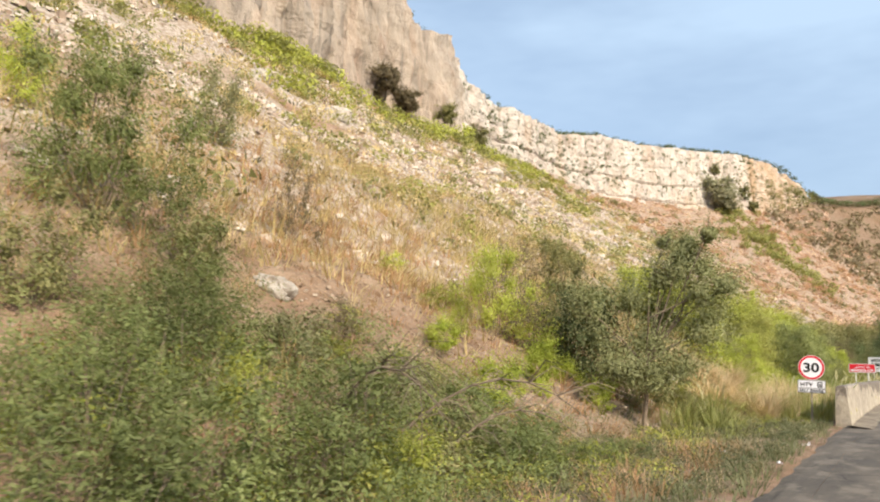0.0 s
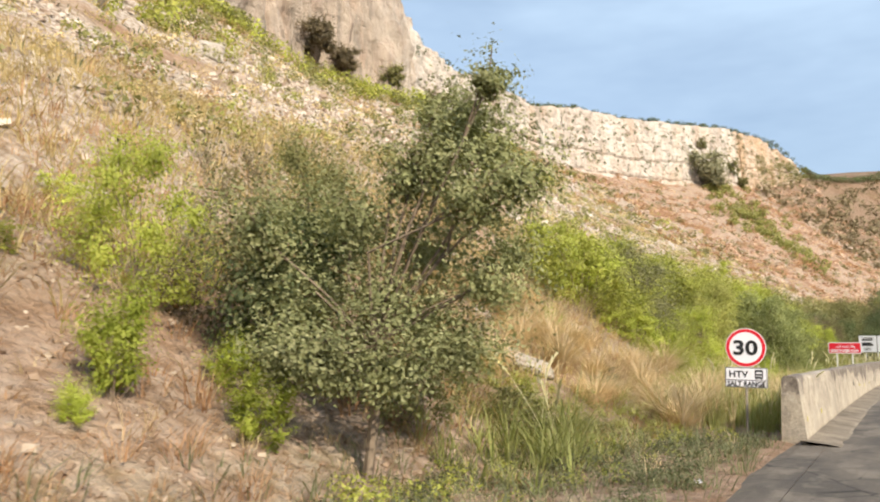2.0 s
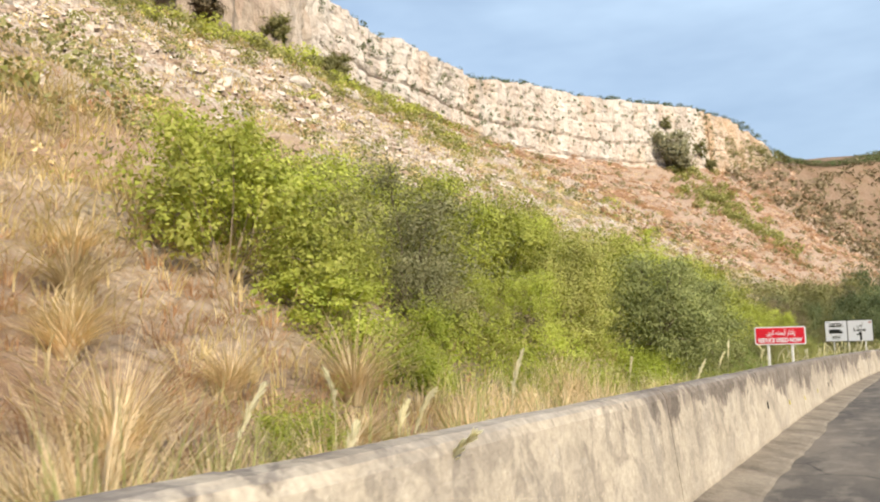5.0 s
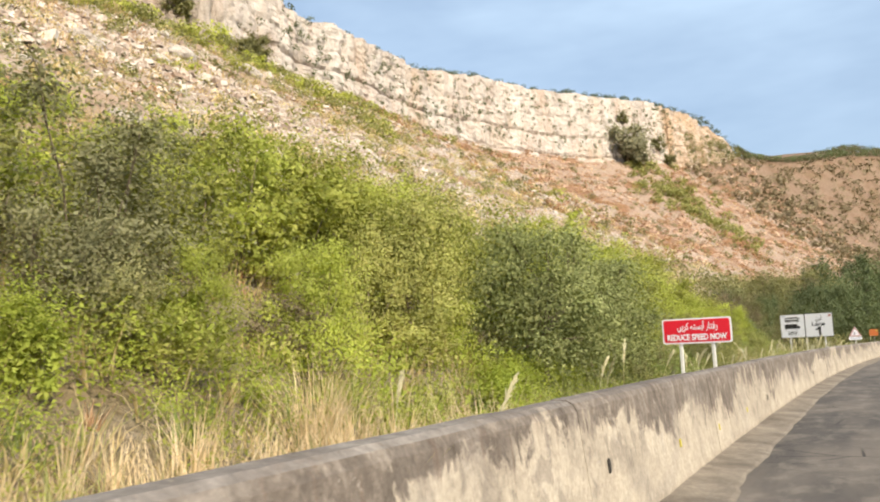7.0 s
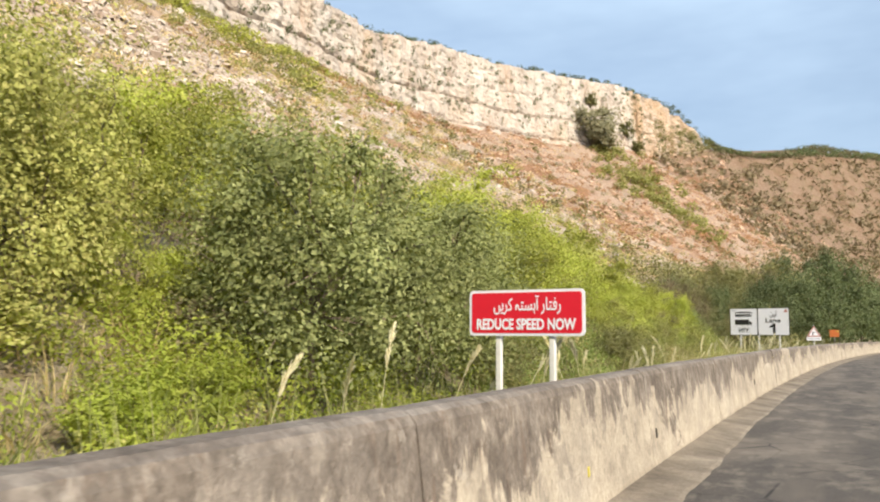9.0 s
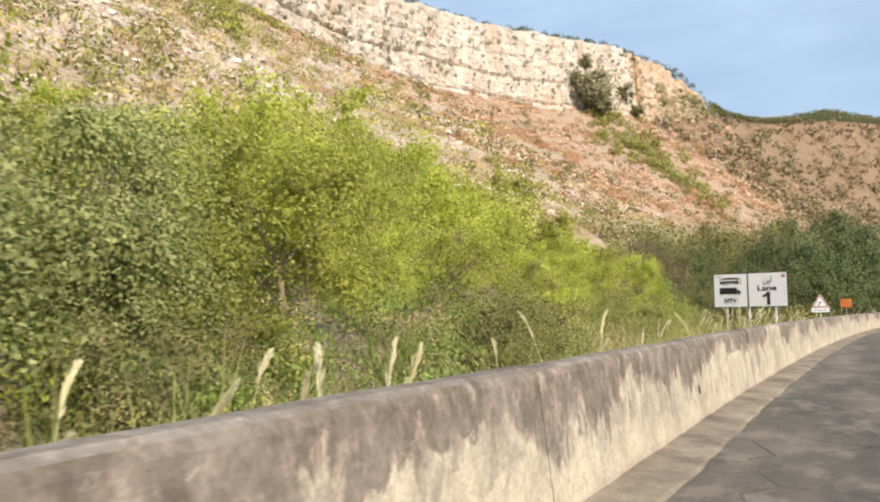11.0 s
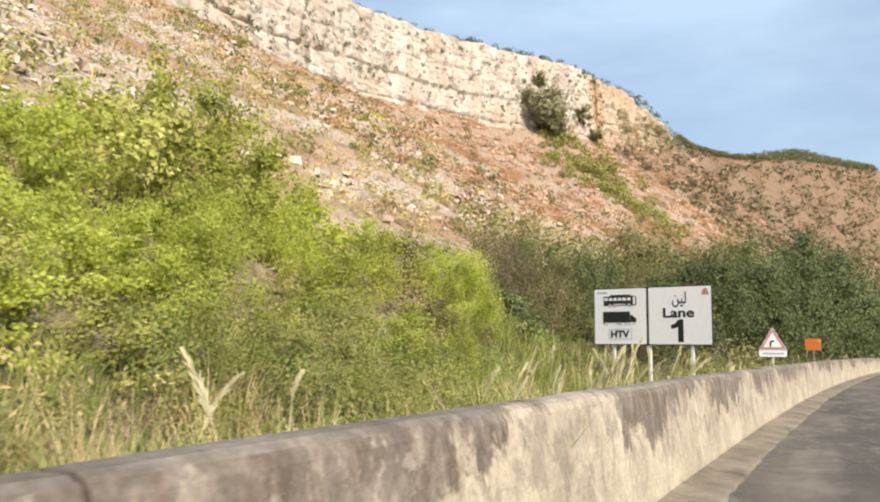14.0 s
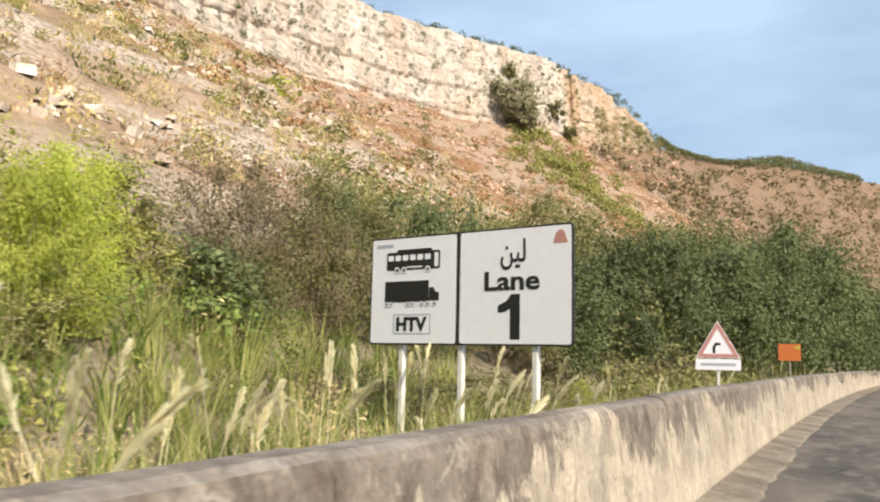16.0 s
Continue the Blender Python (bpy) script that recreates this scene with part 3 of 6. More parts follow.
def build_parapet():
    """Cast-in-place parapet in bays of about six metres with open joints; battered front, rounded coping."""
    wall = tagged(new("parapet_wall"), "long cream concrete parapet with dark run-off stains", "parapet", kind="structure")
    prof = [(0.17, -0.05), (0.15, 0.06), (0.02, 1.15), (-0.01, 1.205), (-0.06, 1.235), (-0.2, 1.24), (-0.24, 1.21), (-0.26, 1.15), (-0.3, -0.05)]
    edges = [23.3] + [25.5 + 6.2 * i for i in range(28)]
    for a, b in zip(edges, edges[1:]):
        ys = np.linspace(a + 0.008, b - 0.008, 13)
        lift, push = random.uniform(-0.012, 0.012), random.uniform(-0.01, 0.01)
        verts = []
        for y in ys:
            for k, (dx, z) in enumerate(prof):
                wob = 0.012 * noise_at((dx * 3, y, z * 2), 0.9, 3) + (0.012 * noise_at((y, z, 3), 4.0, 2) if 2 <= k <= 6 else 0)
                verts.append((float(wall_x(y)) + dx + push + wob, float(y), z + (lift + 0.7 * wob if z > 1 else 0)))
        n = len(prof)
        faces = grid_faces(len(ys), n).tolist() + [list(range(n - 1, -1, -1)), list(range(len(verts) - n, len(verts)))]
        part_mesh("wall_panel", mesh_of("wall_panel", verts, faces, CONCRETE), wall)
    return wall


parapet = build_parapet()


def wall_face_x(y, z):
    return float(wall_x(y)) + 0.15 - 0.12 * (z - 0.06)


def wall_mark(name, y, z, wide, tall, mat, label):
    """A small flat mark on the parapet's battered front."""
    verts = [(wall_face_x(y + dy, z + dz) + 0.016, y + dy, z + dz) for dy, dz in ((-wide / 2, -tall / 2), (wide / 2, -tall / 2 + 0.02), (wide / 2 * 0.8, tall / 2), (-wide / 2 * 0.7, tall / 2 - 0.01))]
    verts += [(x - 0.02, yy, zz) for x, yy, zz in verts]
    faces = [[0, 1, 2, 3], [7, 6, 5, 4], [0, 4, 5, 1], [1, 5, 6, 2], [2, 6, 7, 3], [3, 7, 4, 0]]
    part_mesh(name, mesh_of(name, verts, faces, mat), parapet, label)


wall_mark("weep_slot", 38.5, 0.64, 0.045, 0.12, PIT, "dark weep slot")
wall_mark("weep_slot", 50.6, 0.45, 0.045, 0.12, PIT, "dark weep slot")
wall_mark("weep_slot", 63.0, 0.5, 0.045, 0.12, PIT, "dark weep slot")
for y, z in ((23.9, 0.42), (26.8, 0.41), (41.5, 0.5), (44.3, 0.42), (47.4, 0.43)):
    wall_mark("paint_daub", y, z, 0.05, 0.09, YELLOWPAINT, "faded yellow paint daub")


def repair_patch(y0, y1, z0, z1, seed):
    """A trowelled plaster repair with a domed, uneven outline, thickest in its middle and feathered to the edge."""
    rng = np.random.default_rng(seed)
    n, cy, half = 36, (y0 + y1) / 2, (y1 - y0) / 2
    verts = [(wall_face_x(cy, (z0 + z1) / 2) + 0.026, cy, (z0 + z1) / 2)]
    ph = rng.uniform(0, 6.28, 3)
    for ring, proud in ((0.6, 0.022), (0.86, 0.014), (1.08, -0.014)):
        for i in range(n):
            a = 2 * math.pi * i / n
            r = ring * (1 + 0.05 * math.sin(3 * a + ph[0]) + 0.035 * math.sin(5 * a + ph[1]) + 0.02 * math.sin(11 * a + ph[2]))
            y = cy + half * r * math.copysign(abs(math.cos(a)) ** (0.62 if math.sin(a) < 0 else 1.0), math.cos(a))
            z = (z0 + z1) / 2 + (z1 - z0) / 2 * r * math.copysign(abs(math.sin(a)) ** 0.8, math.sin(a))
            verts.append((wall_face_x(y, z) + proud, y, z))
    faces = [[0, 1 + i, 1 + (i + 1) % n] for i in range(n)]
    for k in range(2):
        a, b = 1 + k * n, 1 + (k + 1) * n
        faces += [[a + i, b + i, b + (i + 1) % n, a + (i + 1) % n] for i in range(n)]
    part_mesh("repair_patch", mesh_of("repair_patch", verts, faces, PLASTER), parapet, "pale smooth plaster patch")


repair_patch(65.8, 68.0, 0.12, 0.9, 4)


# ---- plants ----
def leaves_mesh(name, rng, pts, size, mat, up=0.35, long=1.7, deep=None, out=None, along=None):
    """Leaf blades (one skew triangle each) about the given points, turned roughly to the outside of the crown and along their twigs."""
    n = len(pts)
    face = rng.normal(size=(n, 3)) * (0.46 if out is not None else 1.0)
    if out is not None:
        face += out + np.array([0.0, 0.0, 0.3])
    face /= np.linalg.norm(face, axis=1)[:, None]
    d = rng.normal(size=(n, 3))
    d[:, 2] += up
    if along is not None:
        d = d * 0.6 + along
    d -= face * np.sum(d * face, 1)[:, None]
    d /= np.linalg.norm(d, axis=1)[:, None] + 1e-9
    s = np.cross(face, d) * rng.choice([-1.0, 1.0], n)[:, None]
    ln = (size * rng.uniform(0.6, 1.35, n))[:, None]
    if deep is not None:
        ln[deep:] *= 1.5
    wd = ln / long
    v = np.stack([pts - d * ln * 0.5 - s * wd * 0.25, pts + s * wd * 0.75 - d * ln * 0.05, pts + d * ln * 0.5 - s * wd * 0.3], 1).reshape(-1, 3)
    return mesh_of(name, v, np.arange(3 * n).reshape(n, 3), mat)


def lobes_of(rng, h, w, lobes, low, lump):
    """Centres and radii of the lobes of an uneven crown."""
    k = np.arange(lobes) * 2.399 + rng.uniform(0, 0.9, lobes)
    hz = (np.arange(lobes) + rng.uniform(0, 1, lobes)) / lobes * (0.84 - low) + low
    rad = w * 0.5 * np.sqrt(np.clip(1 - ((hz - 0.40) / 0.66) ** 2, 0.03, 1)) * rng.uniform(0.30, 0.80, lobes)
    rad, hz = rad * rng.uniform(0.7, 1.25, lobes), hz * rng.uniform(0.88, 1.14, lobes)
    cen = np.stack([np.cos(k) * rad, np.sin(k) * rad, hz * h], 1)
    return cen, rng.uniform(0.19, 0.30, lobes) * min(w, h * 1.2) * lump * rng.uniform(0.7, 1.25, lobes)


def crown_points(rng, cen, size, h, w, count, droop=0.0, flat=0.85, rise=0.2, per=14):
    """Leaves strung along twigs that spray out of every lobe. Also the crown's inner filling, outward directions and twig directions."""
    lobes, twigs = len(cen), max(10, count // per)
    which = rng.choice(lobes, twigs, p=size**2 / np.sum(size**2))
    way = rng.normal(size=(twigs, 3))
    way /= np.linalg.norm(way, axis=1)[:, None]
    axis = cen[which] * np.array([1, 1, 0]) / (0.5 * w)
    way = way * np.array([1, 1, flat]) + axis * 0.35 + np.array([0, 0, rise])
    start = cen[which] + way * (size[which] * rng.uniform(0.0, 0.4, twigs))[:, None]
    long = size[which] * rng.uniform(0.5, 1.3, twigs) * np.where(rng.random(twigs) < 0.1, 1.35, 1.0)
    f = (np.arange(per) + 0.8) / per
    p = start[:, None] + (way * long[:, None])[:, None] * f[None, :, None]
    p[..., 2] -= (droop * long * 1.6)[:, None] * f[None] ** 2
    p += rng.normal(size=p.shape) * (0.06 * size[which] + 0.012 * min(w, h) ** 0.6)[:, None, None]
    along = np.repeat(way - np.array([0, 0, 1.6 * droop]), per, 0)
    pts = p.reshape(-1, 3)
    out = (pts - np.repeat(cen[which], per, 0)) / np.repeat(size[which], per)[:, None]
    inner = rng.integers(0, lobes, count // 5)
    deep_way = rng.normal(size=(len(inner), 3))
    deep_way /= np.linalg.norm(deep_way, axis=1)[:, None]
    deep = cen[inner] + deep_way * (size[inner] * rng.uniform(0.1, 0.55, len(inner)))[:, None]
    both = np.concatenate([pts, deep])
    both[:, 2] = np.maximum(both[:, 2], 0.02 * h)
    return both, len(pts), np.concatenate([out, deep_way]) * 0.9, np.concatenate([along, deep_way])


def tube(verts, faces, path, r0, r1, sides=5):
    b = len(verts)
    for i, p in enumerate(path):
        r = r0 + (r1 - r0) * i / (len(path) - 1)
        ax = (path[min(i + 1, len(path) - 1)] - path[max(i - 1, 0)])
        ax = ax / (np.linalg.norm(ax) + 1e-9)
        s = np.cross(ax, (0.3, 1, 0.2))
        s /= np.linalg.norm(s)
        q = np.cross(ax, s)
        for j in range(sides):
            a = 2 * math.pi * j / sides
            verts.append(tuple(p + r * (math.cos(a) * s + math.sin(a) * q)))
    for i in range(len(path) - 1):
        for j in range(sides):
            k = (j + 1) % sides
            faces.append([b + i * sides + j, b + i * sides + k, b + (i + 1) * sides + k, b + (i + 1) * sides + j])


def trunk_mesh(name, rng, h, w, cen, trunk):
    """Tapered stems that fork from the base towards the lobes of the crown."""
    verts, faces = [], []
    fork = np.array([rng.normal() * 0.04 * w, rng.normal() * 0.04 * w, h * (0.32 if trunk else 0.03)])
    if trunk:
        mid = fork * 0.5 + np.array([rng.normal() * 0.02 * w, rng.normal() * 0.02 * w, 0])
        tube(verts, faces, [np.array([0, 0, -0.15]), mid, fork], 0.014 * h, 0.010 * h, 6)
    for c in cen:
        start = fork if trunk else np.array([c[0] * 0.1, c[1] * 0.1, -0.05])
        mid = start * 0.45 + c * 0.55 + rng.normal(size=3) * 0.05 * w
        tube(verts, faces, [start, mid, c, c + (c - mid) * 0.2 + rng.normal(size=3) * 0.03 * w], 0.0052 * h, 0.0016 * h, 3)
        for _ in range(1):
            tip = c + rng.normal(size=3) * 0.08 * w
            tube(verts, faces, [mid * 0.4 + c * 0.6, (c + tip) * 0.5 + rng.normal(size=3) * 0.02 * w, tip], 0.004 * h, 0.0015 * h, 3)
    return mesh_of(name, verts, faces, BARK)


# kind of plant: leaf material, leaf length in metres, lobes, droop, leaf shape, share of leaves, flatness, rise of the twigs
PLANTS = {
    "bright": (BRIGHT, 0.066, 15, 0.05, 1.6, 1.4, 0.5, 0.15),
    "green": (GREEN, 0.068, 14, 0.0, 1.6, 1.25, 0.8, 0.25),
    "yellow": (YELLOW, 0.072, 14, 0.2, 1.6, 1.25, 0.8, 0.15),
    "olive": (OLIVE, 0.072, 15, 0.0, 1.6, 1.05, 0.8, 0.25),
    "dark": (DARK, 0.076, 15, 0.05, 1.5, 1.1, 0.8, 0.2),
    "droop": (WILLOW, 0.068, 26, 0.55, 1.8, 2.1, 0.8, 0.0),
    "grey": (GREY, 0.074, 15, 0.1, 2.2, 1.1, 0.8, 0.15),
    "feather": (MOSS, 0.078, 17, 0.0, 3.4, 1.55, 0.9, 0.7),
    # the feather plant again, with shade in its leaf colour
    "fern": (SHADED_FEATHER, 0.075, 17, 0.0, 3.4, 1.5, 0.9, 0.7),
    "twig": (TWIGGY, 0.066, 14, 0.0, 2.2, 0.8, 0.8, 0.3),
    "brush": (BRUSH, 0.085, 11, 0.0, 2.4, 2.2, 0.8, 0.8),
    "rockgrey": (ROCKGREY, 0.074, 15, 0.1, 2.2, 1.1, 0.8, 0.15),
}
# height and spread of the stock plant, leaves when seen close by, leaves when it stands behind others
CLASSES = {"small": (1.2, 1.3, 2600, 1300), "medium": (2.2, 2.8, 7000, 3600), "large": (4.0, 4.0, 15000, 11000), "huge": (6.5, 6.2, 16000, 12000)}
stock = {}
pick = np.random.default_rng(11)


def plant(sort, x, y, h, w, label, category="shrub", group="", sink=0.05, turn=None):
    """One shrub or tree of the given height and spread, rooted in the hillside."""
    size = "small" if h < 1.5 else "medium" if h < 3.0 else "large" if h < 5 else "huge"
    variant = int(pick.integers(0, 4))
    close = float(foot_x(y)) - x < 4.6 and y < 100
    key = (sort, size, variant, category, close)
    ph, pw, many, few = CLASSES[size]
    a = turn if turn is not None else float(pick.uniform(0, 360))
    m = pose(x, y, land_z(x, y) - sink, 0, 0, a) @ Matrix.Diagonal((w / pw, w / pw, h / ph, 1))
    if key in stock:
        return tagged(copy_thing(stock[key], m), label, category, group)
    mat, leaf, lobes, droop, shape, share, flat, rise = PLANTS[sort]
    leaf *= {"small": 0.72, "medium": 0.9, "large": 1.05, "huge": 1.5}[size] * (0.9 if close else 1.25)
    rng = np.random.default_rng(abs(hash_of(sort + size)) + variant)
    top = new("tree" if category == "tree" else "shrub")
    cen, radii = lobes_of(rng, ph, pw, lobes, 0.22 if category == "tree" else 0.08, 0.92 if sort == "droop" else 1.0)
    grow(top, rng, cen, radii, ph, pw, int((many if close else few) * share), leaf, mat, droop, shape, flat, rise, category == "tree")
    top.matrix_basis = m
    stock[key] = top
    return tagged(top, label, category, group)


def grow(top, rng, cen, radii, h, w, count, leaf, mat, droop, shape, flat, rise, trunk):
    """The wood and the crown of a plant as two parts."""
    pts, deep, outward, along = crown_points(rng, cen, radii, h, w, count, droop, flat, rise)
    part_mesh("trunk", trunk_mesh("trunk", rng, h, w, cen, trunk), top, "grey-brown bare wood")
    part_mesh("crown", leaves_mesh("crown", rng, pts, leaf, mat, long=shape, deep=deep, out=outward, along=along), top)


def hash_of(text):
    k = 7
    for ch in text:
        k = (k * 131 + ord(ch)) % 1000003
    return k


# how each kind reads, for the labels
SAYS = {
    "bright": "bright yellow-green leafy shrub on the dry bank",
    "green": "mid-green leafy shrub on the dry bank",
    "yellow": "yellowing green shrub on the dry bank",
    "olive": "olive-green small-leaved shrub on the bank",
    "dark": "dense dark green foliage on the bank",
    "droop": "dark drooping tree over the dry grass",
    "grey": "grey-green rounded shrub on the bank",
    "feather": "feathery grey-green shrub on the bank",
    "fern": "feathery shrub beside the road in dull, shaded green",
    "twig": "withered brown twiggy shrub on the bank",
    "small_leaf": "slender small-leaved tree with open crown",
    "brush": "upright bright green brush on the dry bank",
}


def shrub(sort, x, y, h, w, category="shrub"):
    return plant(sort, x, y, h, w, SAYS[sort], category, "roadside shrubs" if category == "shrub" else "roadside trees")


def open_tree():
    """The open-crowned tree beside the road: a slanting stem, a low skirt of boughs, a heavy wing and two thin leaders."""
    rng = np.random.default_rng(64)
    # across, up and radius of each bough, as seen from the road
    boughs = np.array([(-0.9, 2.2, 0.85), (-1.3, 2.9, 0.70), (-0.8, 1.5, 0.65), (0.3, 1.25, 0.78), (1.1, 1.5, 0.75), (-0.4, 1.3, 0.6), (0.6, 2.8, 0.90), (-0.2, 3.1, 0.75), (1.2, 3.2, 0.70), (1.7, 3.4, 0.5), (0.8, 3.8, 0.65), (0.5, 3.6, 0.6), (1.0, 4.3, 0.50), (1.4, 4.6, 0.36), (0.75, 4.6, 0.34), (1.4, 2.35, 0.62), (0.2, 2.1, 0.68), (1.75, 2.7, 0.4), (1.2, 4.5, 0.42), (1.15, 4.05, 0.48), (1.5, 3.9, 0.4)])
    cen = np.stack([boughs[:, 0] * 0.866, boughs[:, 0] * 0.5, boughs[:, 1]], 1)
    cen[:, :2] += rng.uniform(-0.75, 0.75, len(boughs))[:, None] * np.array([-0.5, 0.866])
    top = tagged(new("tree"), SAYS["small_leaf"], "tree", "roadside trees")
    grow(top, rng, cen, boughs[:, 2] * 1.08, 5.0, 3.8, 40000, 0.062, DUSTY, 0.05, 2.1, 0.8, 0.4, True)
    top.matrix_basis = pose(-5.15, 14.5, land_z(-5.15, 14.5) - 0.05)
    return top


open_tree()
# sort, place, height and spread of what stands on the first bank
for sort, px, py, ph, pw in (
    ("dark", -6.9, 15.0, 2.9, 2.4), ("olive", -6.0, 16.6, 1.9, 2.4), ("olive", -8.4, 17.4, 3.2, 2.4), ("bright", -8.8, 14.2, 2.5, 2.1), ("twig", -8.2, 14.6, 1.2, 1.7), ("twig", -9.4, 16.6, 2.6, 2.0),
    ("brush", -7.9, 9.8, 0.75, 0.9), ("brush", -6.3, 9.3, 0.95, 1.15), ("brush", -6.75, 12.2, 1.1, 1.0), ("brush", -5.85, 13.5, 0.95, 0.95), ("green", -8.4, 11.4, 0.9, 0.6), ("brush", -6.9, 14.1, 1.1, 1.1),
    ("bright", -13.2, 16.0, 0.8, 0.9), ("brush", -7.3, 7.3, 0.75, 0.95), ("brush", -6.4, 11.5, 0.4, 0.45), ("green", -7.6, 5.9, 0.6, 0.9), ("yellow", -8.4, 7.2, 0.5, 0.8), ("green", -9.8, 12.6, 0.6, 0.9), ("yellow", -10.6, 14.7, 0.7, 1.0), ("bright", -11.8, 13.4, 0.6, 0.8),
    ("feather", -10.5, 3.5, 3.1, 2.7), ("feather", -9.7, 4.3, 1.7, 1.8), ("olive", -9.0, 4.2, 1.3, 1.4), ("grey", -18.1, 13.5, 2.7, 1.7), ("twig", -12.3, 10.3, 2.2, 1.3), ("bright", -14.6, 4.4, 1.7, 1.5), ("twig", -8.0, 6.2, 1.0, 1.5), ("olive", -6.6, 7.0, 0.7, 1.2),
    ("feather", -4.5, -0.9, 1.35, 1.9), ("feather", -5.6, -0.2, 1.6, 2.0), ("feather", -4.9, 0.7, 1.45, 1.8), ("feather", -6.5, 1.1, 1.6, 2.0), ("green", -6.2, 2.3, 1.4, 1.8), ("feather", -4.8, 1.9, 1.2, 1.7), ("feather", -5.4, 3.2, 1.4, 1.9), ("green", -4.7, 3.3, 0.9, 1.3),
    ("olive", -5.0, 4.4, 1.05, 1.6), ("grey", -6.0, 4.9, 1.2, 1.6), ("feather", -7.4, 2.6, 1.5, 1.8), ("grey", -7.2, 4.4, 1.2, 1.6), ("olive", -5.1, 5.7, 0.8, 1.3), ("feather", -4.7, 6.8, 0.6, 1.1), ("olive", -8.4, 1.0, 1.5, 1.8), ("green", -4.3, 4.9, 0.6, 1.0),
    ("feather", -4.4, 6.0, 0.7, 1.2), ("feather", -4.9, 7.6, 0.7, 1.2), ("feather", -5.3, 8.6, 0.6, 1.0), ("feather", -4.2, 8.4, 0.5, 0.9), ("feather", -5.7, 6.6, 0.8, 1.2), ("green", -5.0, 9.6, 0.5, 0.9), ("feather", -4.0, 9.8, 0.4, 0.9),
    ("olive", -5.4, 19.1, 0.9, 1.5), ("green", -5.9, 20.4, 0.8, 1.2), ("olive", -4.9, 21.6, 0.85, 1.3), ("feather", -4.6, 22.6, 0.7, 1.2), ("feather", -6.4, 19.2, 1.1, 1.5), ("feather", -5.0, 20.2, 0.95, 1.4), ("olive", -7.8, 19.8, 1.1, 1.4),
    ("brush", -8.45, 28.2, 1.4, 1.1), ("brush", -6.3, 23.0, 0.6, 0.6), ("feather", -9.3, 27.2, 0.9, 1.3), ("grey", -6.3, 26.4, 0.6, 0.9), ("olive", -4.6, 25.6, 0.7, 1.0), ("brush", -5.4, 30.6, 1.1, 1.1),
):
    # feather shrubs before y = 10 take the shade-coloured leaves
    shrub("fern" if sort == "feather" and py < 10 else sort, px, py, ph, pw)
# the bushes behind the parapet, up to the warning sign
for sort, px, py, ph, pw in (
    ("green", -9.7, 34.0, 2.9, 3.6), ("bright", -11.6, 35.6, 2.6, 3.0), ("green", -8.6, 34.8, 1.8, 2.4), ("green", -8.9, 36.6, 1.9, 2.2), ("green", -10.3, 42.2, 2.6, 3.2), ("grey", -9.5, 39.6, 3.6, 4.6), ("feather", -9.9, 37.2, 2.8, 3.2), ("grey", -8.6, 38.6, 1.8, 2.0), ("green", -10.6, 46.4, 3.2, 3.6), ("green", -9.4, 49.8, 3.4, 3.8),
    ("brush", -6.7, 35.2, 1.35, 1.7), ("brush", -7.4, 37.3, 1.2, 1.5), ("brush", -8.5, 40.7, 0.9, 1.3), ("green", -7.5, 39.3, 1.2, 1.7), ("twig", -7.9, 42.4, 1.3, 1.6), ("brush", -6.5, 41.5, 1.2, 1.7), ("bright", -8.3, 43.8, 1.7, 2.0), ("brush", -6.0, 43.6, 1.1, 1.8), ("brush", -5.6, 45.8, 1.0, 1.8), ("brush", -6.2, 47.6, 0.9, 1.6),
    ("bright", -11.4, 39.2, 2.4, 3.2), ("bright", -12.6, 42.6, 2.6, 3.4), ("bright", -10.6, 44.4, 2.4, 3.0), ("bright", -13.2, 46.2, 2.4, 3.4), ("yellow", -11.6, 48.6, 2.8, 3.2), ("bright", -11.8, 52.4, 2.6, 3.2), ("green", -9.6, 53.6, 2.6, 3.0), ("green", -9.8, 57.0, 2.6, 3.2), ("green", -7.6, 56.6, 2.2, 2.6),
    ("olive", -5.6, 56.4, 1.5, 2.0), ("green", -6.6, 58.8, 1.8, 2.2), ("twig", -9.0, 45.4, 1.2, 1.6), ("twig", -7.4, 48.9, 0.9, 1.4),
):
    shrub(sort, px, py, ph, pw)
shrub("yellow", -8.0, 46.8, 3.4, 3.2, "tree")
shrub("green", -9.2, 47.2, 3.3, 2.4, "tree")
shrub("yellow", -8.2, 45.3, 2.2, 2.2)
shrub("droop", -6.2, 50.1, 4.1, 4.7, "tree")
shrub("droop", -6.3, 53.4, 3.5, 4.2, "tree")
shrub("droop", -6.9, 57.0, 3.3, 3.6, "tree")
shrub("green", -7.1, 60.6, 3.6, 4.0, "tree")
